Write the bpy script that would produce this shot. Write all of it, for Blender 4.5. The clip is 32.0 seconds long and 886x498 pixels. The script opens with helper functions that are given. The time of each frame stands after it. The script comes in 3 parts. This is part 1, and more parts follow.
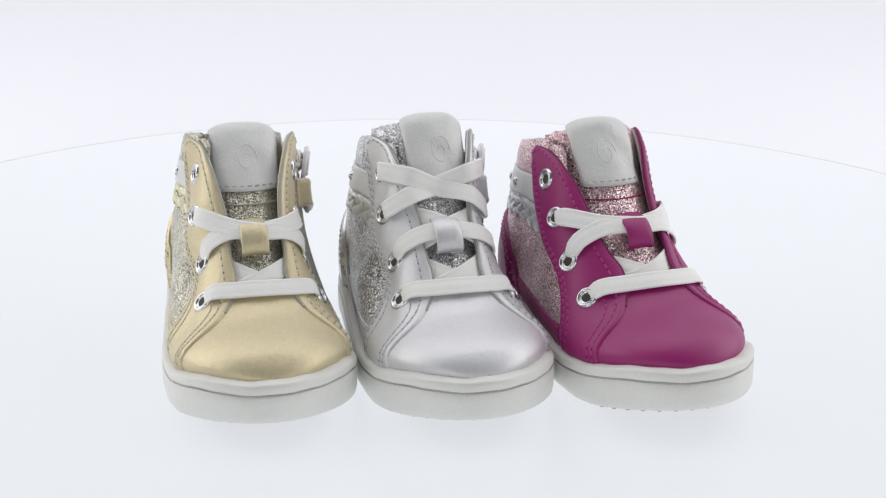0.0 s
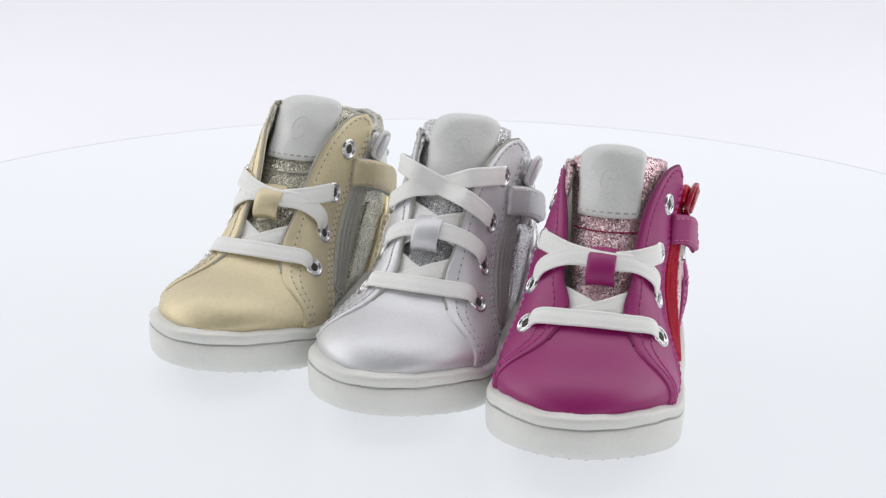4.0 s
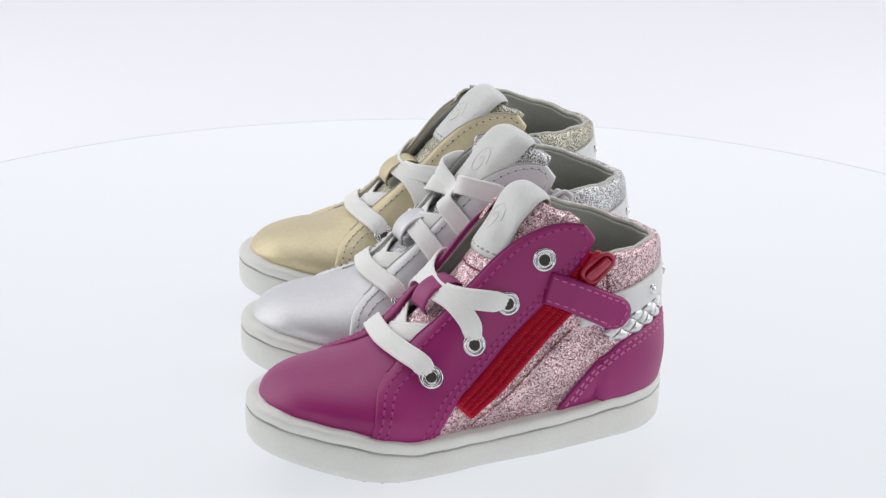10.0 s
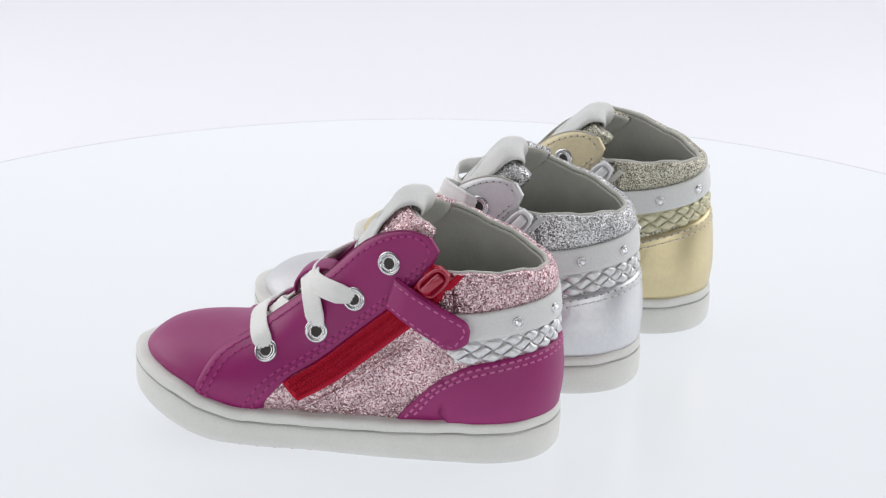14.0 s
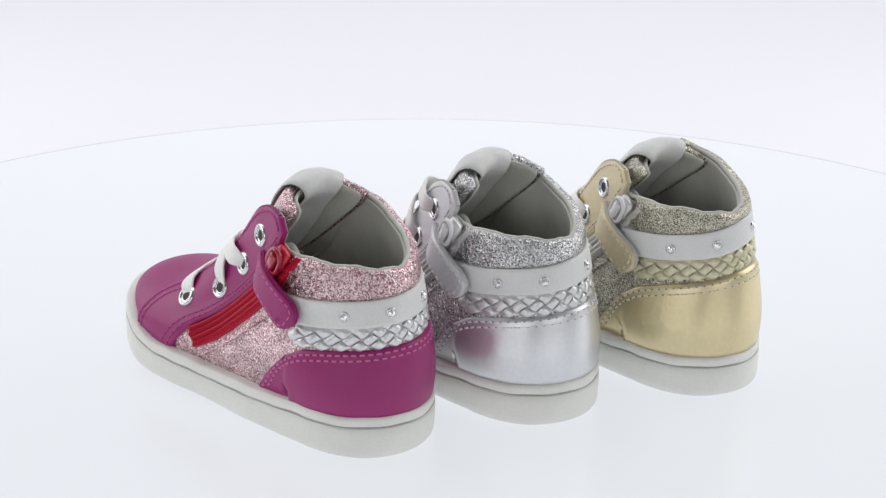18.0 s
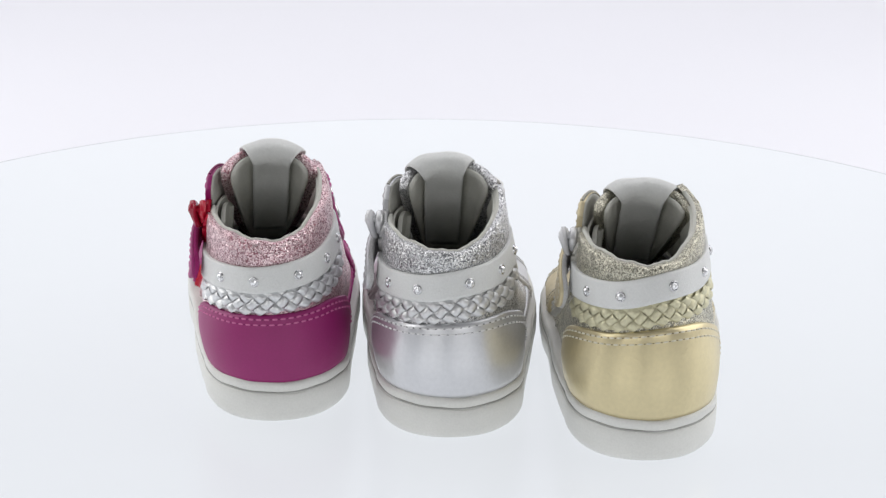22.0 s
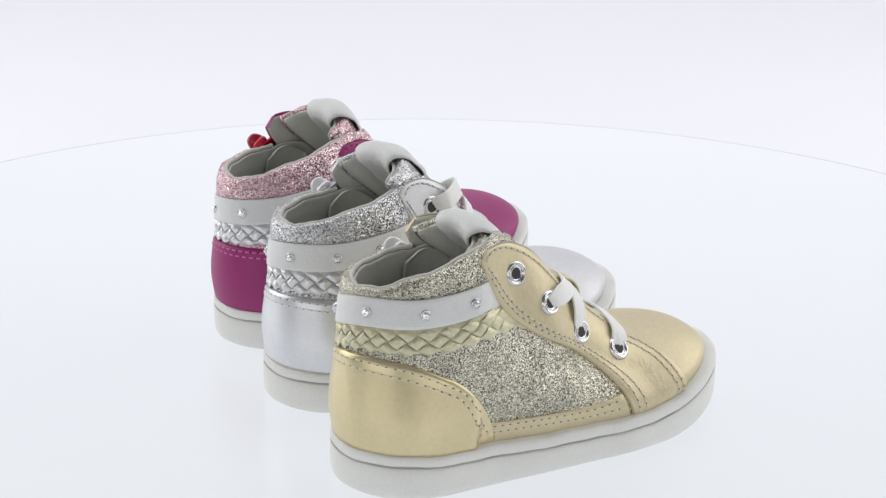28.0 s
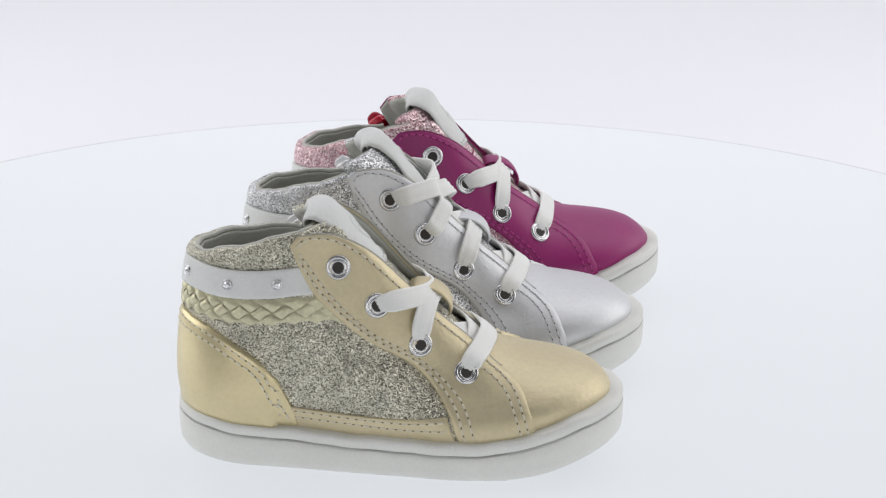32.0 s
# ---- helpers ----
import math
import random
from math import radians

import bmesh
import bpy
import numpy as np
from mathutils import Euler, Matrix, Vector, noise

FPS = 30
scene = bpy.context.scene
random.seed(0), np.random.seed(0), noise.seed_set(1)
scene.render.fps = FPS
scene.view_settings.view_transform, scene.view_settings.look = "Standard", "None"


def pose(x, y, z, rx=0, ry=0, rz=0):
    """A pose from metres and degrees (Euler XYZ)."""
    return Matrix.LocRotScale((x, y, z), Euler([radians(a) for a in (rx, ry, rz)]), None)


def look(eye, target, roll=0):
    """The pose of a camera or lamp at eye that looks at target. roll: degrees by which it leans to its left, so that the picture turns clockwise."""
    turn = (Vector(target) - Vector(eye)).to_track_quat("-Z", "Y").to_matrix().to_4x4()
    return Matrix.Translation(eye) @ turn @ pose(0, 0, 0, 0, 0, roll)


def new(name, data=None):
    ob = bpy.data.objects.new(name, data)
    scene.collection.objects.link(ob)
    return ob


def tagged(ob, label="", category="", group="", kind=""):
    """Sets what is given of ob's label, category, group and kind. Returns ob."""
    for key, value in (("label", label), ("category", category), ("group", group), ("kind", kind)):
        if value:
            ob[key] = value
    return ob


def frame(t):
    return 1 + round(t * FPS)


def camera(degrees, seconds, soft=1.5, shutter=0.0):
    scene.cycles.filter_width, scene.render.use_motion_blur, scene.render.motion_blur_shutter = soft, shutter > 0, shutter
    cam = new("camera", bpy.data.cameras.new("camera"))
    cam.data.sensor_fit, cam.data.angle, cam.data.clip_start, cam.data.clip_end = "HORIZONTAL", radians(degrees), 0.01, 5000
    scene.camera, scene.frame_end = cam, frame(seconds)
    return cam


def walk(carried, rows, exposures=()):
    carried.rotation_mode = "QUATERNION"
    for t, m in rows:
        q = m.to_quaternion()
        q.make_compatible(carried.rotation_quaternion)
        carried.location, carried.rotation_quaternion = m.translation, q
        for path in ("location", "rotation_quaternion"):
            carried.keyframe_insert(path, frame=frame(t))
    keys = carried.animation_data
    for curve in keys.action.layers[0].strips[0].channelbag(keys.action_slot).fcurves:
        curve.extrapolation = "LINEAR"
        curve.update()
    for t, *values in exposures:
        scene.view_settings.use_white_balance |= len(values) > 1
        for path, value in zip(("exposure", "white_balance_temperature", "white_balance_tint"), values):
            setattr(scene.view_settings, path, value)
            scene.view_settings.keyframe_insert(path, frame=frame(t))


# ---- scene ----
cam = camera(27.32, 32.0, soft=1.3)
EYE = (0.0, -0.68, 0.2958)
TILT = radians(20.167)
CAM = look(EYE, (0.0004, EYE[1] + math.cos(TILT), EYE[2] - math.sin(TILT)), 0.78)
walk(cam, [(0.0, CAM), (32.0, CAM)], [(0.0, 0.0), (28.0, 0.0), (29.5, -0.07), (32.0, -0.09)])

# ---- light: a white photo tent round a turntable, open towards the camera ----
world = bpy.data.worlds.new("studio")
scene.world = world
world.use_nodes = True
world.node_tree.nodes["Background"].inputs[0].default_value = (0.80, 0.82, 0.86, 1)
world.node_tree.nodes["Background"].inputs[1].default_value = 0.16


def area_lamp(name, eye, target, sx, sy, watts, colour):
    data = bpy.data.lights.new(name, "AREA")
    data.shape, data.size, data.size_y, data.energy, data.color = "RECTANGLE", sx, sy, watts, colour
    ob = new(name, data)
    ob.matrix_world = look(eye, target)
    return ob


area_lamp("softbox_above", (0.0, 0.5, 1.40), (0, 0.05, 0), 1.8, 1.2, 7.5, (1.0, 0.99, 0.98))
area_lamp("softbox_left", (-0.95, 0.25, 0.5), (0, 0, 0.05), 1.1, 0.9, 6.2, (1.0, 0.99, 0.98))
area_lamp("softbox_right", (0.95, 0.25, 0.5), (0, 0, 0.05), 1.1, 0.9, 6.2, (1.0, 0.99, 0.98))
# Two unseen low lamps, added to brighten soles and faces towards the camera.
area_lamp("front_fill_left", (-0.5, -0.95, 0.24), (0, 0, 0.03), 0.8, 0.45, 1.55, (1.0, 0.99, 0.98))
area_lamp("front_fill_right", (0.5, -0.95, 0.24), (0, 0, 0.03), 0.8, 0.45, 1.55, (1.0, 0.99, 0.98))


# ---- materials ----
def material(name, colour, rough=0.5, metal=0.0, bump=0.0, scale=900.0, spread=0.0, detail=4.0, coat=0.0, sheen=0.0, kind="noise", emit=0.0, stain=0.0, stain_scale=60.0, spec=0.5, crease=0.0):
    m = bpy.data.materials.new(name)
    m.use_nodes = True
    nt = m.node_tree
    b = nt.nodes["Principled BSDF"]
    b.inputs["Roughness"].default_value = rough
    b.inputs["Metallic"].default_value = metal
    b.inputs["Coat Weight"].default_value = coat
    b.inputs["Coat Roughness"].default_value = 0.25
    b.inputs["Sheen Weight"].default_value = sheen
    b.inputs["Specular IOR Level"].default_value = spec
    tc = nt.nodes.new("ShaderNodeTexCoord")
    c2 = [min(1, max(0, c * (1 - spread))) for c in colour]
    c3 = [min(1, max(0, c * (1 + spread))) for c in colour]
    if kind == "noise":
        tx = nt.nodes.new("ShaderNodeTexNoise")
        tx.inputs["Scale"].default_value = scale
        tx.inputs["Detail"].default_value = detail
        fac = tx.outputs["Fac"]
    else:
        tx = nt.nodes.new("ShaderNodeTexVoronoi")
        tx.inputs["Scale"].default_value = scale
        fac = tx.outputs["Distance"]
    nt.links.new(tc.outputs["Object"], tx.inputs["Vector"])
    big = nt.nodes.new("ShaderNodeTexNoise")
    big.inputs["Scale"].default_value = stain_scale
    big.inputs["Detail"].default_value = 5.0
    nt.links.new(tc.outputs["Object"], big.inputs["Vector"])
    ramp = nt.nodes.new("ShaderNodeValToRGB")
    ramp.color_ramp.elements[0].position, ramp.color_ramp.elements[1].position = 0.3, 0.7
    ramp.color_ramp.elements[0].color, ramp.color_ramp.elements[1].color = (*c2, 1), (*c3, 1)
    nt.links.new(fac, ramp.inputs["Fac"])
    mix = nt.nodes.new("ShaderNodeMix")
    mix.data_type = "RGBA"
    mix.blend_type = "MULTIPLY"
    mix.inputs[0].default_value = 1.0
    br = nt.nodes.new("ShaderNodeValToRGB")
    br.color_ramp.elements[0].position, br.color_ramp.elements[1].position = 0.35, 0.65
    br.color_ramp.elements[0].color = (1 - stain, 1 - stain, 1 - stain, 1)
    nt.links.new(big.outputs["Fac"], br.inputs["Fac"])
    nt.links.new(ramp.outputs["Color"], mix.inputs[6])
    nt.links.new(br.outputs["Color"], mix.inputs[7])
    nt.links.new(mix.outputs[2], b.inputs["Base Color"])
    if bump:
        bp = nt.nodes.new("ShaderNodeBump")
        bp.inputs["Strength"].default_value = bump
        bp.inputs["Distance"].default_value = 0.0005
        nt.links.new(fac, bp.inputs["Height"])
        if crease:
            rg = nt.nodes.new("ShaderNodeTexNoise")
            rg.noise_type = "RIDGED_MULTIFRACTAL"
            rg.inputs["Scale"].default_value = 420.0
            rg.inputs["Detail"].default_value = 6.0
            rg.inputs["Distortion"].default_value = 0.6
            nt.links.new(tc.outputs["Object"], rg.inputs["Vector"])
            b2 = nt.nodes.new("ShaderNodeBump")
            b2.inputs["Strength"].default_value = crease
            b2.inputs["Distance"].default_value = 0.00035
            nt.links.new(rg.outputs["Fac"], b2.inputs["Height"])
            nt.links.new(b2.outputs["Normal"], bp.inputs["Normal"])
            dn = nt.nodes.new("ShaderNodeTexNoise")
            dn.inputs["Scale"].default_value = 110.0
            dn.inputs["Detail"].default_value = 3.0
            nt.links.new(tc.outputs["Object"], dn.inputs["Vector"])
            b3 = nt.nodes.new("ShaderNodeBump")
            b3.inputs["Strength"].default_value = min(1.0, crease * 1.3)
            b3.inputs["Distance"].default_value = 0.0009
            nt.links.new(dn.outputs["Fac"], b3.inputs["Height"])
            nt.links.new(b3.outputs["Normal"], b2.inputs["Normal"])
        nt.links.new(bp.outputs["Normal"], b.inputs["Normal"])
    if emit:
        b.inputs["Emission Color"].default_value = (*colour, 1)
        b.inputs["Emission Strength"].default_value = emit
    return m


def glitter(name, dark, light, scale=2700.0):
    """Fabric strewn with small metal flakes that lie at all angles."""
    m = bpy.data.materials.new(name)
    m.use_nodes = True
    nt = m.node_tree
    b = nt.nodes["Principled BSDF"]
    tc = nt.nodes.new("ShaderNodeTexCoord")
    vo = nt.nodes.new("ShaderNodeTexVoronoi")
    vo.inputs["Scale"].default_value = scale
    nt.links.new(tc.outputs["Object"], vo.inputs["Vector"])
    sep = nt.nodes.new("ShaderNodeSeparateColor")
    nt.links.new(vo.outputs["Color"], sep.inputs[0])
    ramp = nt.nodes.new("ShaderNodeValToRGB")
    ramp.color_ramp.elements[0].position, ramp.color_ramp.elements[1].position = 0.1, 0.75
    ramp.color_ramp.elements[0].color, ramp.color_ramp.elements[1].color = (*dark, 1), (*light, 1)
    nt.links.new(sep.outputs[0], ramp.inputs["Fac"])
    pt = nt.nodes.new("ShaderNodeTexNoise")
    pt.inputs["Scale"].default_value = 105.0
    pt.inputs["Detail"].default_value = 4.0
    nt.links.new(tc.outputs["Object"], pt.inputs["Vector"])
    pr = nt.nodes.new("ShaderNodeValToRGB")
    pr.color_ramp.elements[0].position, pr.color_ramp.elements[1].position = 0.36, 0.62
    pr.color_ramp.elements[0].color = (0.75, 0.75, 0.75, 1)
    nt.links.new(pt.outputs["Fac"], pr.inputs["Fac"])
    mx = nt.nodes.new("ShaderNodeMix")
    mx.data_type, mx.blend_type = "RGBA", "MULTIPLY"
    mx.inputs[0].default_value = 1.0
    nt.links.new(ramp.outputs["Color"], mx.inputs[6])
    nt.links.new(pr.outputs["Color"], mx.inputs[7])
    nt.links.new(mx.outputs[2], b.inputs["Base Color"])
    b.inputs["Metallic"].default_value = 0.8
    b.inputs["Roughness"].default_value = 0.32
    # every flake leans its own way
    sub = nt.nodes.new("ShaderNodeVectorMath")
    sub.operation = "SUBTRACT"
    sub.inputs[1].default_value = (0.5, 0.5, 0.5)
    nt.links.new(vo.outputs["Color"], sub.inputs[0])
    sca = nt.nodes.new("ShaderNodeVectorMath")
    sca.operation = "SCALE"
    sca.inputs["Scale"].default_value = 0.95
    nt.links.new(sub.outputs[0], sca.inputs[0])
    add = nt.nodes.new("ShaderNodeVectorMath")
    add.operation = "ADD"
    fold = nt.nodes.new("ShaderNodeBump")
    fold.inputs["Strength"].default_value = 0.6
    fold.inputs["Distance"].default_value = 0.0012
    nt.links.new(pt.outputs["Fac"], fold.inputs["Height"])
    nt.links.new(fold.outputs["Normal"], add.inputs[0])
    nt.links.new(sca.outputs[0], add.inputs[1])
    nrm = nt.nodes.new("ShaderNodeVectorMath")
    nrm.operation = "NORMALIZE"
    nt.links.new(add.outputs[0], nrm.inputs[0])
    nt.links.new(nrm.outputs[0], b.inputs["Normal"])
    return m


RUBBER = material("white_rubber", (0.77, 0.77, 0.735), 0.45, bump=0.15, scale=1200, spread=0.03, stain=0.05)
EDGE_GREY = material("grey_raw_edge", (0.42, 0.41, 0.37), 0.8, bump=0.5, scale=2500, spread=0.15)
JOINT_SHADE = material("dark_joint", (0.34, 0.32, 0.30), 0.8)
GROOVE = material("grey_groove", (0.40, 0.40, 0.38), 0.6)
WHITE_LEATHER = material("white_leather", (0.78, 0.79, 0.78), 0.42, crease=0.08, bump=0.5, scale=1400, spread=0.03, stain=0.05)
TAB_LEATHER = material("pale_grey_leather", (0.72, 0.73, 0.715), 0.40, crease=0.5, bump=0.15, scale=1100, spread=0.03, stain=0.06)
# Unseen insole, its colour darkened for the deep shade inside the shoe.
INSOLE = material("shaded_insole", (0.04, 0.038, 0.034), 0.9, bump=0.5, scale=1500, spread=0.15, stain=0.2)
LINING = material("grey_lining", (0.62, 0.62, 0.57), 0.75, crease=0.2, bump=0.35, scale=1800, spread=0.06, stain=0.14)
LACE = material("white_cotton", (0.90, 0.90, 0.88), 0.8, bump=0.22, scale=2600, spread=0.03, sheen=0.3, kind="voronoi")
CHROME = material("chrome", (0.66, 0.66, 0.67), 0.22, 1.0)
EYELET_DARK = material("eyelet_shade", (0.05, 0.045, 0.04), 0.8)
CRYSTAL = material("crystal", (0.92, 0.93, 0.95), 0.08, 0.6, coat=1.0)

# ---- the shape of the last, in millimetres: x to the toe, y to the zip side, z up ----
MM = 0.001


def table(pairs):
    """A smooth curve through (x, value) pairs."""
    xs, ys = [p[0] for p in pairs], [p[1] for p in pairs]
    n = len(xs)
    ms = []
    for i in range(n):
        if i in (0, n - 1):
            j = min(i, n - 2)
            ms.append((ys[j + 1] - ys[j]) / (xs[j + 1] - xs[j]))
        else:
            a = (ys[i] - ys[i - 1]) / (xs[i] - xs[i - 1])
            b = (ys[i + 1] - ys[i]) / (xs[i + 1] - xs[i])
            ms.append(0.0 if a * b <= 0 else 2 * a * b / (a + b))

    def f(x):
        if x <= xs[0]:
            return ys[0]
        if x >= xs[-1]:
            return ys[-1]
        i = 0
        while xs[i + 1] < x:
            i += 1
        h = xs[i + 1] - xs[i]
        t = (x - xs[i]) / h
        return (ys[i] * (1 + 2 * t) * (1 - t) ** 2 + ms[i] * h * t * (1 - t) ** 2
                + ys[i + 1] * t * t * (3 - 2 * t) + ms[i + 1] * h * t * t * (t - 1))
    return f


TOE = 55.0
INSET = [0.0]  # how far the upper stands back from the lip of the sole
JOIN = table([(-102, 18), (-85, 17.5), (-60, 16.5), (-20, 15), (5, 15), (20, 17.5), (35, 21), (45, 22.8), (56, 24)])
RIDGE = table([(-110, 205), (-60, 126), (-45, 103), (-38, 92), (-30, 80), (-20, 67), (-10, 57), (0, 46.5), (10, 38.8), (20, 35.2),
               (30, 33.9), (40, 32.5), (46, 30.9), (50, 28.9), (53, 26.6), (55, 24.3)])
HALF_IN = table([(-110, 26), (-85, 26), (-60, 27.4), (-40, 28), (-20, 28.6), (0, 30.8), (15, 31.2), (30, 29.8), (60, 25)])
HALF_OUT = table([(-110, 26), (-85, 27), (-60, 29), (-40, 31.4), (-20, 34), (0, 36.3), (15, 36), (30, 33.6), (60, 27)])
HEEL = table([(0, -101), (20, -101.6), (28, -102), (45, -101), (60, -99.5), (72, -97.5), (90, -94.5)])
HEEL_R = table([(10, 27), (30, 31), (60, 38), (90, 41)])
ARCH = table([(-110, 2.3), (-60, 2.6), (-40, 2.7), (-25, 2.3), (-10, 1.95), (0, 1.85), (20, 1.95), (45, 2.05), (56, 2.1)])
TAPER = table([(-110, 0.13), (-75, 0.11), (-45, 0.09), (-20, 0.03), (0, 0.0), (60, 0.0)])
DRIFT = table([(20, 0), (55, -3)])


def ridge(x):
    """The upper's ridge, drawn back at the toe by the inset."""
    return RIDGE(x + 1.5 * INSET[0] * min(1, max(0, (x - 15) / (40 - 1.5 * INSET[0]))) ** 1.5)


def x_of(s, z):
    s, r, h = abs(s), HEEL_R(z), HEEL(z)
    if s < r * math.pi / 2:
        return h + r * (1 - math.cos(s / r))
    return h + r + s - r * math.pi / 2


def s_of(x, z):
    r, d = HEEL_R(z), x - HEEL(z)
    if d < r:
        return r * math.acos(max(-1, min(1, 1 - d / r)))
    return d - r + r * math.pi / 2


PINCH_IN = table([(-78, 0), (-60, 0.07), (-44, 0.22), (-31, 0.28), (-17, 0.23), (1, 0.07), (14, 0), (30, 0)])
PINCH_OUT = table([(-78, 0), (-60, 0.07), (-44, 0.22), (-30, 0.20), (-16, 0.30), (1, 0.19), (14, 0.05), (26, 0)])
SHAPE = {"out": 1.0, "flop": 0.0}  # per shoe: how far the outer eyestay is drawn in, and how far its tip sags


def pinch(x, q, inner):
    """The throat is drawn together by the laces."""
    u = min(1, max(0, (q - 0.12) / 0.42))
    return 1 - (PINCH_IN(x) if inner else SHAPE["out"] * PINCH_OUT(x)) * u * u * (3 - 2 * u)


def lean(z):
    """How far the shaft leans to the zip side."""
    u = min(1, max(0, (z - 42) / 44))
    return 2.2 * u * u * (3 - 2 * u)


def last(s, z):
    """The last's surface at s millimetres round from the heel's middle (positive: the zip side), at the height z."""
    x = x_of(s, z)
    zb, h, p = JOIN(x), ridge(x), ARCH(x)
    q = min(1, max(0, (z - zb) / (h - zb)))
    w = (HALF_IN if s > 0 else HALF_OUT)(x) * (1 - q ** p) ** (1 / p)
    w *= pinch(x, q, s > 0)
    e = max(0, 1 - (x - HEEL(z)) / HEEL_R(z))
    w *= math.sqrt(max(0, 1 - e * e))
    d = (TOE - 1.5 * INSET[0] - x) / 38
    if d < 1:
        w *= math.sqrt(max(0, 1 - (1 - max(0, d)) ** 2.3))
    u = min(1, max(0, (z - 20) / 50))
    w *= 1 - TAPER(x) * u * u * (3 - 2 * u)
    c = min(1, max(0, (-42 - x) / 30)) * min(1, max(0, (31 - z) / 14)) ** 1.5
    w *= 1 - (0.085 if s > 0 else 0.035) * c
    w = max(0.02, w - INSET[0] * max(0.0, 1 - q / 0.45) ** 2) if x > -66 else w
    return Vector((x, DRIFT(x) + lean(z) + (w if s > 0 else -w), z))


def skin(s, z, off=0.0):
    """A point off millimetres outside the last."""
    s = s if abs(s) > 0.01 else 0.01
    a = last(s, z)
    e = 0.4
    ds = last(s + e, z) - last(s - e if (s - e) * s > 0 else s, z)
    n = (last(s, z + e) - last(s, z - e)).cross(ds)
    if n.length < 1e-9:
        n = Vector((0, 0, 1))
    return a + n.normalized() * off


def skin_normal(s, z):
    return (skin(s, z, 1.0) - skin(s, z, 0.0)).normalized()


def side(x, z, sign, off=0.0):
    return skin(sign * s_of(x, z), z, off)


def vamp_at(x, a, off=0.0):
    """The last's front by station and by angle (0: the ridge, -90 to 90: the two joins)."""
    def at(x, a):
        p, zb, h = ARCH(x), JOIN(x), ridge(x)
        sn, cs = math.sin(radians(a)), math.cos(radians(a))
        w = HALF_IN(x) if a > 0 else HALF_OUT(x)
        w -= INSET[0] * max(0.0, 1 - abs(cs) / 0.45) ** 2
        w *= pinch(x, max(0, cs) ** (2 / p), a > 0)
        d = (TOE - 1.5 * INSET[0] - x) / 38
        if d < 1:
            w *= math.sqrt(max(0, 1 - (1 - max(0, d)) ** 2.3))
        k = 2 / p
        z = zb + (h - zb) * max(0, cs) ** k
        return Vector((x, DRIFT(x) + lean(z) * min(1, abs(a) / 30) + math.copysign(w * abs(sn) ** k, a), z))
    e = 0.3
    xa = min(x, TOE - 1.5 * INSET[0] - 0.5)
    n = (at(xa, min(90, a + e)) - at(xa, max(-90, a - e))).cross(at(xa - 0.3, a) - at(xa + 0.3, a))
    if n.z < -0.2:
        n = -n
    return at(x, a) + (n.normalized() * off if n.length > 1e-9 else Vector())


def curve(points, n):
    """n + 1 points at even steps of length along a smooth line through the points."""
    pts = [Vector(p) for p in points]
    if len(pts) > 2:
        ext = [2 * pts[0] - pts[1]] + pts + [2 * pts[-1] - pts[-2]]
        fine = []
        for i in range(1, len(ext) - 2):
            a, b, c, d = ext[i - 1:i + 3]
            for k in range(12):
                t = k / 12
                fine.append(0.5 * (2 * b + (c - a) * t + (2 * a - 5 * b + 4 * c - d) * t * t + (3 * b - a - 3 * c + d) * t ** 3))
        pts = fine + [pts[-1]]
    lens = [0.0]
    for a, b in zip(pts, pts[1:]):
        lens.append(lens[-1] + (b - a).length)
    out, j = [], 0
    for i in range(n + 1):
        g = lens[-1] * i / n
        while j < len(pts) - 2 and lens[j + 1] < g:
            j += 1
        step = lens[j + 1] - lens[j]
        out.append(pts[j].lerp(pts[j + 1], (g - lens[j]) / step if step else 0))
    return out


# ---- mesh helpers ----
def part(name, verts, faces, mat, parent, label="", smooth=True):
    """One mesh object from points in millimetres under a thing or a part."""
    me = bpy.data.meshes.new(name)
    me.from_pydata([tuple(Vector(v) * MM) for v in verts], [], faces)
    me.materials.append(mat)
    for p in me.polygons:
        p.use_smooth = smooth
    ob = new(name, me)
    ob.parent = parent
    return tagged(ob, label)


def grid_faces(nu, nv, base=0, wrap_u=False, wrap_v=False, flip=False):
    out = []
    for i in range(nu if wrap_u else nu - 1):
        for j in range(nv if wrap_v else nv - 1):
            q = (base + i * nv + j, base + ((i + 1) % nu) * nv + j, base + ((i + 1) % nu) * nv + (j + 1) % nv, base + i * nv + (j + 1) % nv)
            out.append(q[::-1] if flip else q)
    return out


def sheet(at, nu, nv, lift, thick, puff=0.0, sink=-0.5):
    """A panel with soft edges: at(u, v, off) is the surface, u and v run 0 to 1."""
    us = [0, 0, 0.012] + [i / nu for i in range(1, nu)] + [0.988, 1, 1]
    vs = [0, 0, 0.02] + [j / nv for j in range(1, nv)] + [0.98, 1, 1]
    verts = []
    for i, u in enumerate(us):
        for j, v in enumerate(vs):
            if i in (0, len(us) - 1) or j in (0, len(vs) - 1):
                off = sink
            elif i in (1, len(us) - 2) or j in (1, len(vs) - 2):
                off = lift + thick * 0.55
            else:
                off = lift + thick + puff * (16 * u * (1 - u) * v * (1 - v)) ** 0.4
            verts.append(at(u, v, off))
    return verts, grid_faces(len(us), len(vs))


def ruled(a, b, sign, n=48):
    """at(u, v, off) between two lines of (x, z) on one side of the shoe."""
    ca, cb = curve([(*p, 0) for p in a], n), curve([(*p, 0) for p in b], n)

    def at(u, v, off):
        k = u * n
        i = min(n - 1, int(k))
        p = ca[i].lerp(ca[i + 1], k - i).lerp(cb[i].lerp(cb[i + 1], k - i), v)
        return side(p.x, p.y, sign, off)
    return at


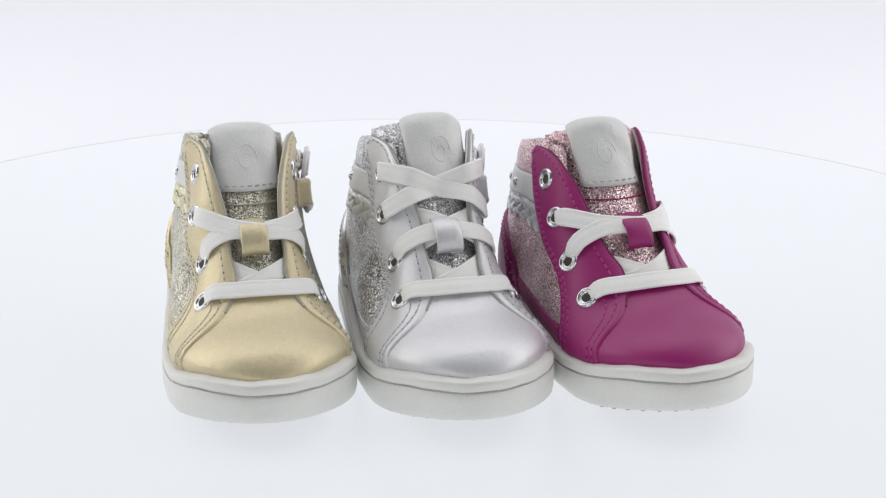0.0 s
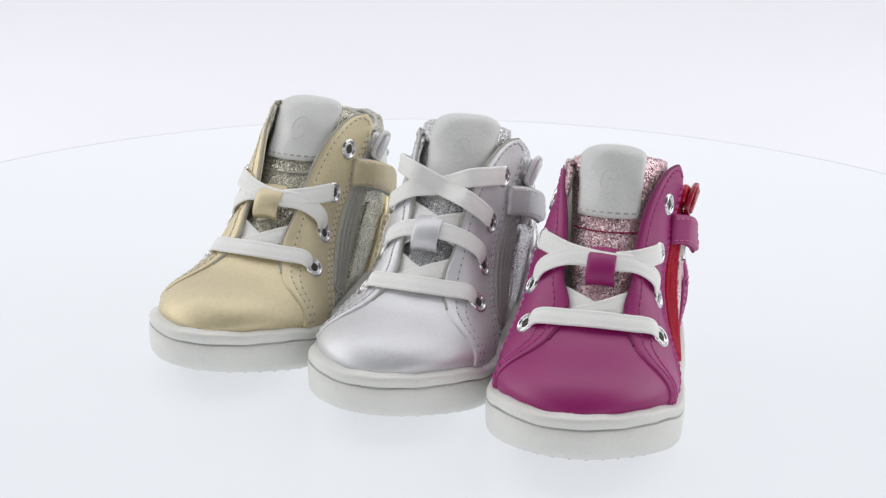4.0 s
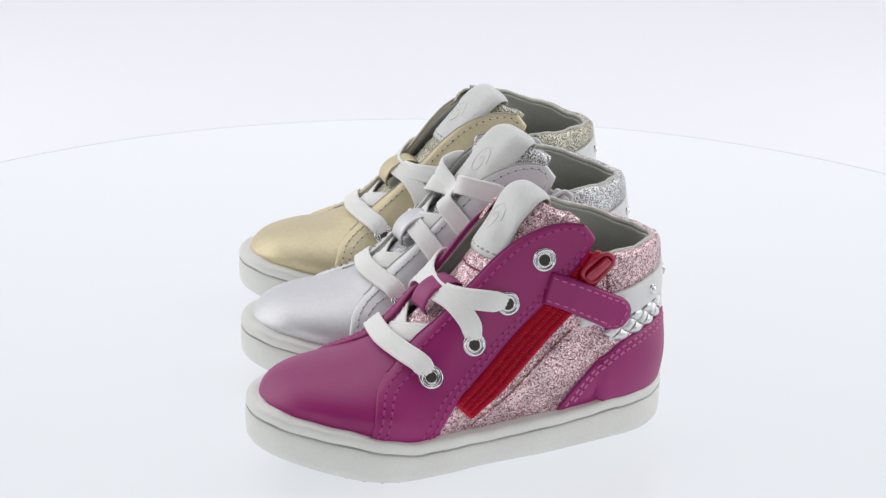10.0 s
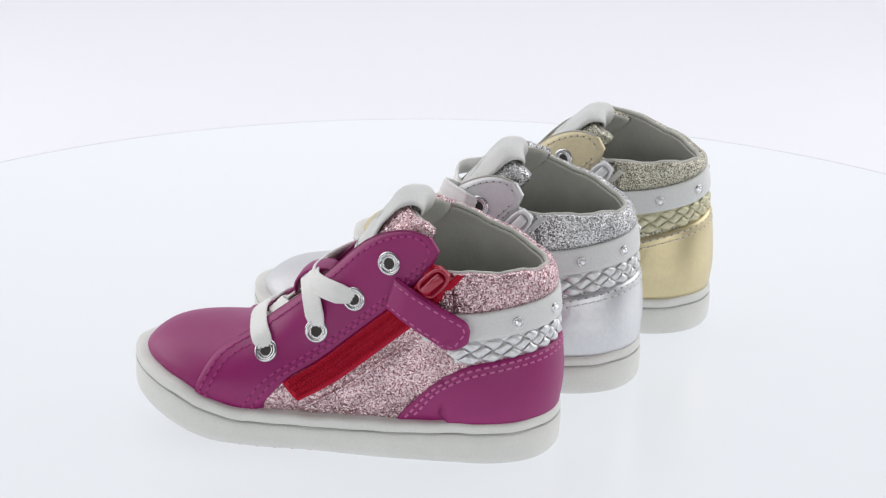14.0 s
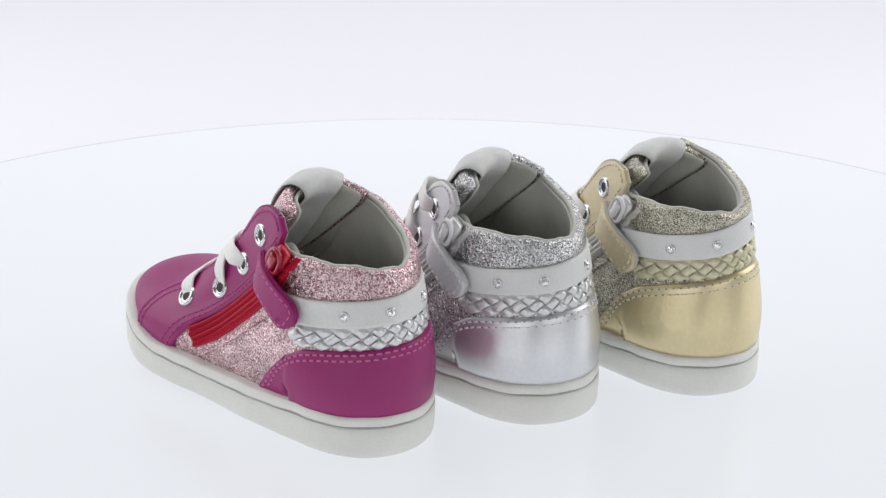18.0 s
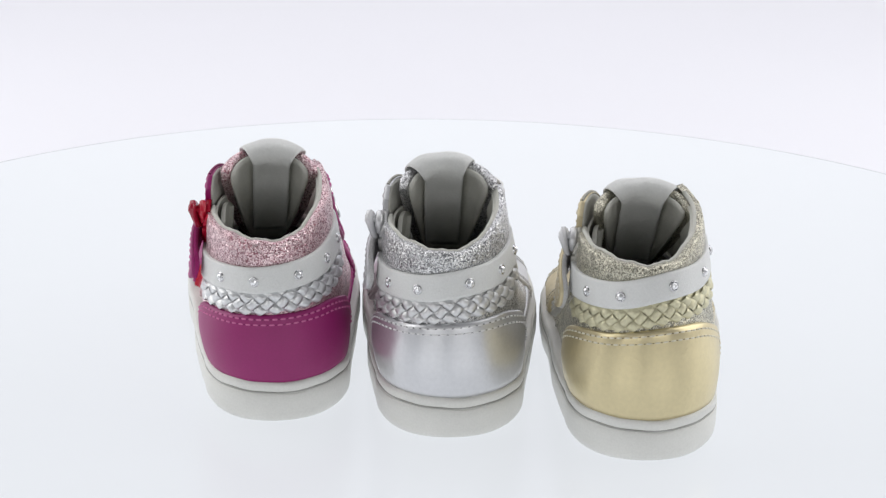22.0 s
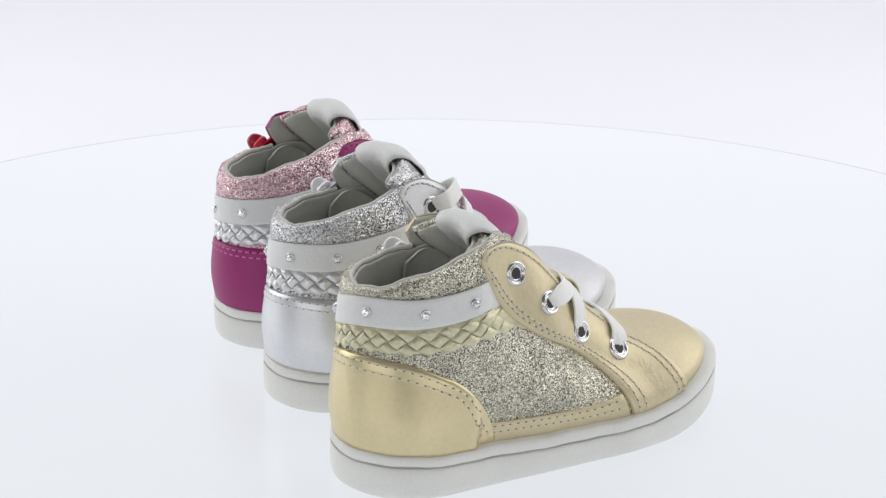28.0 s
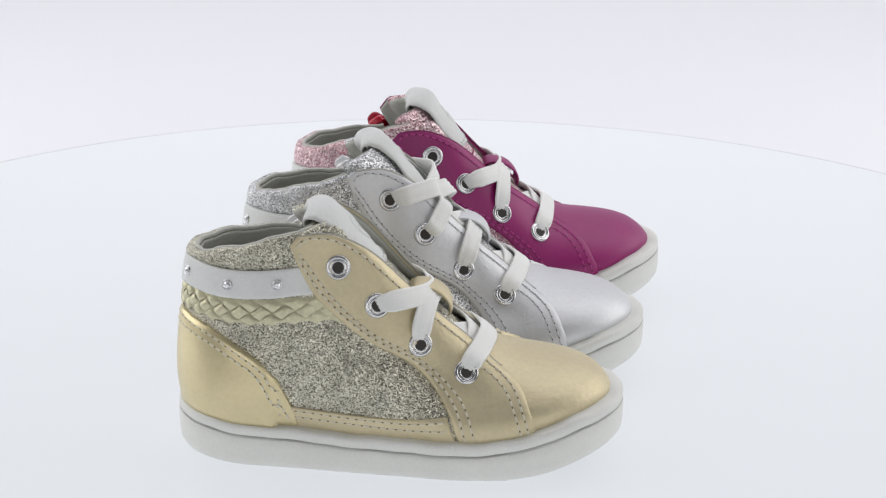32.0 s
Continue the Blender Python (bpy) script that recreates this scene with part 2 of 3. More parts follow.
def tube(points, radius, sides=8, closed=False, squash=1.0, normals=None):
    """A bead along a line of points."""
    verts, n = [], len(points)
    for i, p in enumerate(points):
        t = (points[(i + 1) % n] - points[i - 1]) if closed else (points[min(n - 1, i + 1)] - points[max(0, i - 1)])
        t.normalize()
        up = normals[i] if normals else Vector((0, 0, 1))
        s = t.cross(up)
        s = s.normalized() if s.length > 1e-6 else Vector((1, 0, 0))
        up = s.cross(t).normalized()
        for k in range(sides):
            a = 2 * math.pi * k / sides
            verts.append(p + s * radius * math.cos(a) + up * radius * squash * math.sin(a))
    faces = grid_faces(n, sides, wrap_u=closed, wrap_v=True)
    if not closed:
        faces += [tuple(range(sides))[::-1], tuple(range((n - 1) * sides, n * sides))]
    return verts, faces


def ribbon(points, normals, width, thick, n=24, ribs=False):
    """A flat lace through control points, lying square to the normals."""
    pts, nrm = curve(points, n), curve([p for p in normals], n)
    verts = []
    prof = [(-0.5, 0.15), (-0.42, 0.5), (0, 0.62), (0.42, 0.5), (0.5, 0.15), (0.42, -0.4), (0, -0.5), (-0.42, -0.4)]
    if ribs:
        prof = [(-0.5, 0.1), (-0.46, 0.42), (-0.36, 0.55), (-0.27, 0.3), (-0.18, 0.58), (0, 0.36), (0.18, 0.58), (0.27, 0.3), (0.36, 0.55), (0.46, 0.42), (0.5, 0.1), (0.44, -0.4), (0, -0.5), (-0.44, -0.4)]
    ways = [(pts[min(n, i + 1)] - pts[max(0, i - 1)]).normalized() for i in range(n + 1)]
    across = [t.cross(m).normalized() for t, m in zip(ways, nrm)]
    for _ in range(8):
        across = [across[0]] + [(across[i - 1] + 2 * across[i] + across[i + 1]).normalized() for i in range(1, n)] + [across[-1]]
    for i, p in enumerate(pts):
        s = across[i]
        up = s.cross(ways[i]).normalized()
        wide = width * (1 if not ribs else 0.5 + 0.5 * min(1, min(i, n - i) / (0.1 * n)) ** 0.7)
        for a, b in prof:
            verts.append(p + s * a * wide + up * b * thick)
    k = len(prof)
    return verts, grid_faces(n + 1, k, wrap_v=True) + [tuple(range(k)), tuple(range(n * k, n * k + k))[::-1]]


def merge(pieces):
    verts, faces = [], []
    for v, f in pieces:
        b = len(verts)
        verts += v
        faces += [tuple(i + b for i in q) for q in f]
    return verts, faces


def bar(p, t, n, length, width, height):
    """One stitch: a small rounded bar."""
    t, n = t.normalized(), n.normalized()
    s = t.cross(n).normalized()
    verts = []
    for a, k in ((-0.5, 0.35), (-0.3, 1), (0.3, 1), (0.5, 0.35)):
        for b, c in ((-0.5, 0), (0, 1), (0.5, 0)):
            verts.append(p + t * a * length + s * b * width * k + n * (c * height * k - 0.1))
    return verts, grid_faces(4, 3)


def stitches(line, normal_of, pitch=3.0, length=2.1, width=0.85, height=0.5):
    """A row of stitches."""
    pieces = []
    total = sum((b - a).length for a, b in zip(line, line[1:]))
    n = max(2, int(total / pitch))
    pts = curve(line, n)
    for a, b in zip(pts, pts[1:]):
        m = (a + b) / 2
        pieces.append(bar(m, b - a, normal_of(m), length, width, height))
    return merge(pieces)


def hole_shading(line, normal_of, pitch=3.0):
    """Dark bars that paint the shade in the needle holes of the same row."""
    pieces = []
    total = sum((b - a).length for a, b in zip(line, line[1:]))
    n = max(2, int(total / pitch))
    pts = curve(line, n)
    for i in range(1, n):
        pieces.append(bar(pts[i], pts[i + 1] - pts[i - 1], normal_of(pts[i]), 0.85, 0.5, 0.18))
    return merge(pieces)


def sew(lines, mats, parent, thread="stitch"):
    part("stitching", *merge([stitches(r, near_normal) for r in lines]), mats[thread], parent)
    part("stitch_shade", *merge([hole_shading(r, near_normal) for r in lines]), mats["hole_shade"], parent)


def lathe(profile, origin, axis, sides=20):
    """Turns (radius, height) pairs about an axis."""
    axis = axis.normalized()
    u = axis.orthogonal().normalized()
    w = axis.cross(u)
    verts = []
    for i in range(sides):
        a = 2 * math.pi * i / sides
        d = u * math.cos(a) + w * math.sin(a)
        for r, h in profile:
            verts.append(origin + d * r + axis * h)
    return verts, grid_faces(sides, len(profile), wrap_u=True)


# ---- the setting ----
# Emission added to the tent cloth for an evenly bright background.
TENT = material("glowing_tent", (0.60, 0.60, 0.635), 0.9, emit=0.475, spread=0.004, scale=3)
# Emission added to the disc keeps it white and thins the shoes' shadows.
GLOW_ACRYLIC = material("glowing_acrylic", (0.158, 0.1635, 0.1715), 0.25, spec=0.3, emit=4.05, spread=0.004, scale=30, stain=0.01)
RIM = material("acrylic_edge", (0.55, 0.575, 0.61), 0.4, spread=0.02)


def build_tent():
    """A white sweep: floor, back and vault in one sheet, open at the front."""
    prof = [(-0.62, -0.08)] + [(y, -0.08) for y in (-0.3, 0.2, 0.6)]
    prof += [(0.9 + 0.45 * math.sin(a), 0.37 - 0.45 * math.cos(a)) for a in [k * math.pi / 20 for k in range(11)]]
    prof += [(1.35, 0.7), (1.35, 1.0)] + [(0.9 + 0.45 * math.cos(a), 1.05 + 0.45 * math.sin(a)) for a in [k * math.pi / 20 for k in range(11)]]
    prof += [(0.4, 1.5), (0.0, 1.5)]
    verts, xs = [], [-1.3, -0.65, 0, 0.65, 1.3]
    for y, z in prof:
        for x in xs:
            verts.append((x * 1000, y * 1000, z * 1000))
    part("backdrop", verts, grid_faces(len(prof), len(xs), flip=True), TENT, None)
    ob = bpy.data.objects["backdrop"]
    tagged(ob, "seamless white photo tent sweep with an added soft glow", "backdrop", kind="structure")


build_tent()


def build_table():
    disc = new("turntable")
    tagged(disc, "round white acrylic turntable disc, faintly glossy, its top given a glow", "turntable")
    R = 0.347 * 1000
    top = [(0, 0), (R * 0.5, 0), (R - 2.4, 0)]
    part("top_plate", *lathe(top, Vector((0, 0, 0)), Vector((0, 0, 1)), 180), GLOW_ACRYLIC, disc)
    part("edge_band", *lathe([(R - 2.4, 0), (R - 0.5, -0.3), (R, -1.0), (R, -7), (R - 1.0, -8), (0, -8)], Vector((0, 0, 0)), Vector((0, 0, 1)), 180), RIM, disc, "thin grey edge")
    part("base", *lathe([(0, -8), (120, -8), (120, -78), (130, -80), (0, -80)], Vector((0, 0, 0)), Vector((0, 0, 1)), 60), RIM, disc)
    return disc


turntable = build_table()


# ---- the shoes ----
EYELETS = [(-43.8, 72.2), (-31, 56.7), (-17.6, 43.2), (0, 34.2)]
EYELETS_OUT = [(-44.1, 72.9), (-30.8, 59.7), (-15.9, 44.9), (0.3, 35.0)]


def sag(x, z):
    return x, z - SHAPE["flop"] * min(1, max(0, (z - 45) / 40))


STAY_LOW = [(25, 17.5), (24, 22), (20.5, 29.5), (15.5, 33.4), (9, 37.0), (0, 44.3), (-10, 53.0), (-20, 62.5)]
STAY_FRONT_OUT = STAY_LOW + [(-30, 73.4), (-37, 79.4), (-45, 83.5), (-52.5, 84.6), (-58.5, 84.2)]
STAY_FRONT_ZIP = STAY_LOW + [(-30, 73.3), (-37, 79.4), (-45, 83.4), (-52, 84.7), (-58.5, 83.8)]
STAY_ZIP = [(3, 13.5), (-8, 26), (-22, 35.5), (-44, 55.5), (-52, 64.5), (-58.5, 73), (-61.5, 79.5)]
STAY_OUT = [(-1, 13.5), (-7, 27), (-19, 39), (-39, 51.5), (-51, 62), (-57, 72.5), (-60.8, 82.2)]
TOP_ZIP = table([(0, 71), (30, 71.8), (45, 71.6), (58, 71.8), (66, 73)])
TOP_OUT = table([(0, 71), (15, 71.6), (30, 74.6), (45, 78.2), (58, 82), (70, 85)])
STRAP_ZIP = table([(0, 58), (25, 56), (45, 53.5), (62, 52)])
STRAP_OUT = table([(0, 58), (30, 59.5), (45, 61.5), (62, 64)])
COUNTER = table([(-60, 16.5), (-58.5, 24), (-54, 33), (-46, 40), (-28, 44.2), (0, 44.2), (25, 42.5), (45, 39.5), (56, 33), (64, 24), (69, 16)])
BOTTOM = table([(-105, 2.0), (-95, 1.2), (10, 1.2), (25, 2.6), (37, 5), (48, 7.2), (58, 9)])


def angle_of(x, z):
    q = min(1, max(0, (z - JOIN(x)) / (ridge(x) - JOIN(x))))
    return math.degrees(math.acos(min(1, q ** (ARCH(x) / 2))))


def slab(rows, thick, wrap=False):
    """A free sheet of even thickness from rows of points."""
    nu, nv = len(rows), len(rows[0])
    top, bot = [], []
    for i in range(nu):
        for j in range(nv):
            du = rows[min(nu - 1, i + 1)][j] - rows[max(0, i - 1)][j]
            dv = rows[i][min(nv - 1, j + 1)] - rows[i][max(0, j - 1)]
            n = du.cross(dv)
            n = n.normalized() if n.length > 1e-9 else Vector((0, 0, 1))
            edge = i in (0, nu - 1) or j in (0, nv - 1)
            k = 0.28 if edge else 0.5
            top.append(rows[i][j] + n * thick * k)
            bot.append(rows[i][j] - n * thick * k)
    m = nu * nv
    faces = grid_faces(nu, nv) + grid_faces(nu, nv, m, flip=True)
    ring = [i * nv for i in range(nu)] + [(nu - 1) * nv + j for j in range(1, nv)] + [i * nv + nv - 1 for i in range(nu - 2, -1, -1)] + list(range(nv - 2, 0, -1))
    for a, b in zip(ring, ring[1:] + ring[:1]):
        faces.append((a, a + m, b + m, b))
    return top + bot, faces


def outline(n=176):
    """The upper's edge at the join, as points and outward directions."""
    pts = []
    m = 120
    xs = [-101.5 + 156.5 * (0.5 - 0.5 * math.cos(math.pi * i / m)) for i in range(m + 1)]
    for sign in (1, -1):
        row = []
        for x in xs:
            z = JOIN(x)
            s = s_of(max(x, HEEL(z)), z)
            p = last(sign * max(0.02, s), z)
            row.append(Vector((p.x, p.y, 0)))
        pts += row if sign > 0 else row[::-1][1:-1]
    pts = curve(pts + [pts[0]], n)[:-1]
    out = []
    for i, p in enumerate(pts):
        t = pts[(i + 1) % n] - pts[i - 1]
        out.append(Vector((t.y, -t.x, 0)).normalized() * -1)
    c = Vector((-25, 0, 0))
    if sum((p - c).dot(o) for p, o in zip(pts, out)) < 0:
        out = [-o for o in out]
    return pts, out


OUTLINE = outline()
INSET[0] = 2.0


def build_sole(shoe, tread_mat):
    pts, out = OUTLINE
    rows = []
    for i, (p, o) in enumerate(zip(pts, out)):
        b, t = BOTTOM(p.x), JOIN(p.x) + 0.9 + 0.22 * math.sin(0.39 * i) + 0.15 * math.sin(0.93 * i + 1)
        g = t - 5.0
        row = [(-9, b), (0.2, b), (1.5, b + 0.5), (2.2, b + 1.6), (2.5, b + 3.5), (2.6, (b + g) / 2 + 2), (2.6, g - 0.9), (2.2, g - 0.35), (1.5, g),
               (2.1, g + 0.4), (2.4, g + 1.0), (2.4, t - 2.2), (2.0, t - 1.1), (1.1, t - 0.9), (-0.6, t - 0.5), (-3.5, t - 0.6)]
        rows.append([Vector((p.x + o.x * a, p.y + o.y * a, z)) for a, z in row])
    k = len(rows[0])
    verts = [v for r in rows for v in r]
    faces = grid_faces(len(rows), k, wrap_u=True)
    faces.append(tuple(i * k for i in range(len(rows))))
    sole = part("sole", verts, faces, RUBBER, shoe, "white rubber cup sole with a thin groove")
    line = [Vector((p.x + o.x * 1.95, p.y + o.y * 1.95, JOIN(p.x) - 4.1)) for p, o in zip(pts, out)]
    part("groove", *tube(line, 0.42, 6, closed=True), GROOVE, sole)
    # A dark bead paints the shade in the joint under the upper.
    back = [1.0 + 0.9 * min(1, max(0, (p.x + 70) / 20)) + 0.9 * min(1, max(0, (p.x - 25) / 25)) for p in pts]
    line = [Vector((p.x - o.x * k, p.y - o.y * k, JOIN(p.x) + 0.5)) for p, o, k in zip(pts, out, back)]
    part("join_shade", *tube(line, 0.24, 6, closed=True), JOINT_SHADE, sole, "thin dark joint below the upper")
    bumps = []
    for ring, step in ((-1.7, 3), (-6, 4), (-12, 4)):
        for i in range(0, len(pts), step):
            p, o = pts[i], out[i]
            if p.x < -20:
                continue
            q = Vector((p.x + o.x * ring, p.y + o.y * ring, BOTTOM(p.x)))
            h = min(0.95, q.z - 0.05)
            bumps.append(lathe([(1.35, 0.5), (1.2, -0.5 * h), (0.8, -h), (0, -h)], q, Vector((0, 0, 1)), 7))
    part("tread", *merge(bumps), tread_mat, sole, "small rubber tread knobs")
    # inside floor
    ins = [Vector((p.x - o.x * 3, p.y - o.y * 3, JOIN(p.x) + 0.5)) for p, o in zip(pts, out)]
    part("insole", ins, [tuple(range(len(ins)))], INSOLE, shoe)


def on_curve(at, uv, n, off):
    return [at(p.x, p.y, off) for p in curve([(*q, 0) for q in uv], n)]


def near_normal(m):
    return skin_normal((1 if m.y > 0 else -1) * s_of(m.x, m.z), m.z)


def build_eyelet(parent, x, z, sign):
    o, n = side(x, z, sign, 1.75), skin_normal(sign * s_of(x, z), z)
    ring = part("eyelet", *lathe([(1.95, -1.2), (1.9, -0.2), (2.1, 0.3), (2.6, 0.36), (2.85, 0.05), (3.0, 0.3), (3.25, 0.75), (3.8, 0.85), (4.25, 0.55), (4.5, 0.0), (4.55, -0.5)], o, n, 22), CHROME, parent, "chrome eyelet ring")
    # A dark disc over the leather paints the shade within the ring.
    part("hole_shade", *lathe([(2.15, 0.14), (0, 0.12)], o, n, 16), EYELET_DARK, ring)


def build_stay(shoe, mats, sign, rear):
    at = ruled(STAY_FRONT_ZIP, rear, 1, 60) if sign > 0 else ruled([sag(*p) for p in STAY_FRONT_OUT], [sag(*p) for p in rear], -1, 60)
    stay = part("eyestay", *sheet(at, 44, 12, 0.4, 1.2, 0.2), mats["leather"], shoe)
    inner = part("stay_lining", *sheet(lambda u, v, off: at(0.2 + 0.795 * u, 0.03 + 0.94 * v, -off), 30, 8, 0.5, 0.6, 0.1, 0.0), LINING, stay)
    rows = [[(0.30, 0.1), (0.6, 0.1), (0.9, 0.12), (0.965, 0.25), (0.965, 0.75)],
            [(0.02, 0.90), (0.3, 0.91), (0.6, 0.91), (0.93, 0.9)], [(0.02, 0.78), (0.3, 0.82), (0.6, 0.84), (0.95, 0.80)],
            [(0.01, 0.10), (0.1, 0.10), (0.2, 0.09), (0.29, 0.09)], [(0.01, 0.2), (0.1, 0.2), (0.2, 0.2), (0.27, 0.24)]]
    sew([on_curve(at, r, 40, 1.86) for r in rows], mats, stay)
    raw = [at(0.2 + 0.79 * i / 60, 0.0, 0.75) for i in range(61)]
    part("raw_edge", *tube(raw, 0.6, 6), mats["edge"], stay)
    for x, z in EYELETS if sign > 0 else [sag(*p) for p in EYELETS_OUT]:
        build_eyelet(shoe, x, z, sign)
    return stay


def around(lo, hi, low, high):
    """at(u, v, off) on a band round the heel from s = lo to s = hi, between two heights given by s."""
    def at(u, v, off):
        s = lo + (hi - lo) * u
        a, b = low(s), high(s)
        return skin(s, a + (b - a) * v, off)
    return at


def build_shoe(mats, lift, heel_rise, lacing, studs, tongue_top, tab):
    shoe = new("shoe")
    build_sole(shoe, mats["tread"])

    def top(s):
        return (TOP_ZIP(s) if s > 0 else TOP_OUT(-s)) + lift * 0.5 + 0.35 * math.sin(0.31 * s + lift) + 0.1 * math.sin(0.83 * s)

    def strap_mid(s):
        return (STRAP_ZIP(s) if s > 0 else STRAP_OUT(-s)) + lift + heel_rise * math.exp(-((s + 12) / 26) ** 2)

    def under(s):
        x = x_of(s, 40)
        cap = JOIN(x) + 0.8 * (RIDGE(x) - JOIN(x))
        return min(top(s) - 1, cap)

    # base fabric of the sides
    part("side_panel", *sheet(around(-126, 126, lambda s: JOIN(x_of(s, 18)) - 1, under), 90, 22, 0.0, 0.35, 0.0, -1.0), mats["glitter"], shoe, mats["glitter_label"])
    # toe box
    def vamp(u, v, off):
        a = -90 + 180 * v
        back = 8 - 9 * abs(math.sin(radians(a))) ** 1.5
        return vamp_at(TOE - 1.5 * INSET[0] - 0.02 - (TOE - 1.5 * INSET[0] - back) * (u ** 1.6), a, off)
    part("vamp", *sheet(vamp, 44, 40, 0.0, 0.7), mats["leather"], shoe)
    # heel counter with two rows of stitches
    cat = around(-60, 69, lambda s: JOIN(x_of(s, 20)) - 0.5, lambda s: COUNTER(s) + lift * (1 - (s / 70) ** 2) + 0.85 * heel_rise * math.exp(-((s + 12) / 26) ** 2))
    counter = part("heel_counter", *sheet(cat, 70, 12, 0.5, 0.8, 1.0), mats["counter"], shoe)
    rows = [on_curve(cat, [(0.02, 0.3), (0.06, 0.8), (0.12, 0.9), (0.3, 0.94), (0.5, 0.945), (0.7, 0.94), (0.88, 0.9), (0.94, 0.8), (0.98, 0.3)], 90, 1.84)]
    rows.append(on_curve(cat, [(0.045, 0.3), (0.085, 0.72), (0.14, 0.81), (0.3, 0.86), (0.5, 0.87), (0.7, 0.86), (0.86, 0.81), (0.915, 0.72), (0.955, 0.3)], 90, 2.02))
    sew(rows, mats, counter, "heel_stitch")
    # low strip on the outer side
    low = ruled([(-67, 16), (-40, 15), (-20, 13.6), (-2, 13.5)], [(-66, 25), (-40, 23), (-20, 22.5), (-6, 23.5)], -1)
    strip = part("side_strip", *sheet(low, 30, 5, 0.35, 0.7), mats["leather"], shoe)
    sew([on_curve(low, [(0.02, k), (0.98, k)], 40, 1.15) for k in (0.85, 0.58)], mats, strip)
    # padded collar
    part("collar", *sheet(around(-70, 54, lambda s: strap_mid(s) + 4.5, lambda s: top(s) + 0.6), 60, 10, 0.0, 0.6, 1.5, -2.2), mats["glitter"], shoe, "padded " + mats["glitter_label"])
    # lining and its rolled edge
    def lining_top(s):
        x = x_of(s, 60)
        return min(top(s) - 0.4, JOIN(x) + (0.7 if abs(s) < 78 else 0.64) * (RIDGE(x) - JOIN(x)))
    part("lining", *sheet(around(-106, 106, lambda s: 19, lining_top), 84, 14, -3.6, 0.6, 0.0, -2.4), LINING, shoe, "pale grey leather lining")
    rim = [skin(s, top(s) + 0.3, -1.6) for s in [-66 + 126 * i / 80 for i in range(81)]]
    part("collar_edge", *tube(rim, 0.9, 8), LINING, shoe, "turned pale lining edge")
    guard = around(55, 74, lambda s: 46, lambda s: top(min(s, 60)) - 4.0 + 4.5 * math.sin(math.pi * min(1, max(0, (s - 55) / 19))))
    part("zip_guard", *sheet(guard, 24, 8, -5.6, 1.0, 0.3, -6.2), LINING, shoe, "soft pale lining flap behind the zip")
    # white strap with studs
    raw = around(-78, 64, lambda s: strap_mid(s) - 5.0, lambda s: strap_mid(s) + 4.9)
    sink = table([(-84, 0.2), (-72, 0.3), (-64, 0.5), (-58, 1.0), (64, 1.0)])

    def sat(u, v, off):
        return raw(u, v, off * (sink(-78 + 142 * u) if off > 0 else 1))
    strap = part("strap", *sheet(sat, 70, 8, 1.1, 1.0, 0.2), WHITE_LEATHER, shoe, "smooth white leather heel strap")
    for s in studs:
        o, n = skin(s, strap_mid(s) - 0.3, 2.2), skin_normal(s, strap_mid(s))
        stud = part("stud", *lathe([(2.0, -0.3), (1.95, 0.5), (1.5, 0.8), (1.3, 0.5)], o, n, 16), CHROME, shoe)
        part("crystal", *lathe([(1.45, 0.4), (1.1, 1.0), (0.5, 1.35), (0, 1.4)], o, n, 8), CRYSTAL, stud, "faceted clear crystal", smooth=False)
    # plaited band
    braid = new("braid")
    braid.parent = shoe
    tagged(braid, mats["braid_label"])
    mid = lambda s: (strap_mid(s) - 9.4 if s > -20 else strap_mid(s) - 9.4 - 0.02 * (-20 - s))
    pitch, step = 7.8, 2.55
    grid = [-1.15, -0.95, -0.6, -0.2, 0.2, 0.6, 0.95, 1.15]
    for row in range(3):
        for i in range(-11, 8):
            c = pitch * (i + 0.5 * (row % 2))
            if not -79 < c < 54:
                continue
            verts = []
            for f in grid:
                for g in grid:
                    along, across = f, g * 0.86
                    u, v = (along, across) if row % 2 else (across, along)
                    s, z = c + (u + v) * pitch / 4, step * (row - 1 + (u - v) / 2)
                    z = z if abs(z) < step else math.copysign(step + (abs(z) - step) * 0.75, z)
                    rise = 1.25 * max(0.0, 1 - (abs(along) / 1.12) ** 2.6) - 0.3 * max(0.0, abs(g) - 0.6) / 0.55
                    verts.append(skin(s, mid(s) + z, 0.55 + rise * sink(s)))
            part("strand", verts, grid_faces(8, 8), mats["braid"], braid)
    part("backing", *sheet(around(-80, 52, lambda s: mid(s) - 3.6, lambda s: mid(s) + 4.6), 60, 3, 0.1, 0.4), mats["braid"], braid)
    build_stay(shoe, mats, -1, STAY_OUT)
    build_stay(shoe, mats, 1, STAY_ZIP)
    build_zip(shoe, mats)
    build_flap(shoe, mats)
    build_tongue(shoe, mats, tongue_top, *tab)
    build_laces(shoe, lacing)
    return shoe


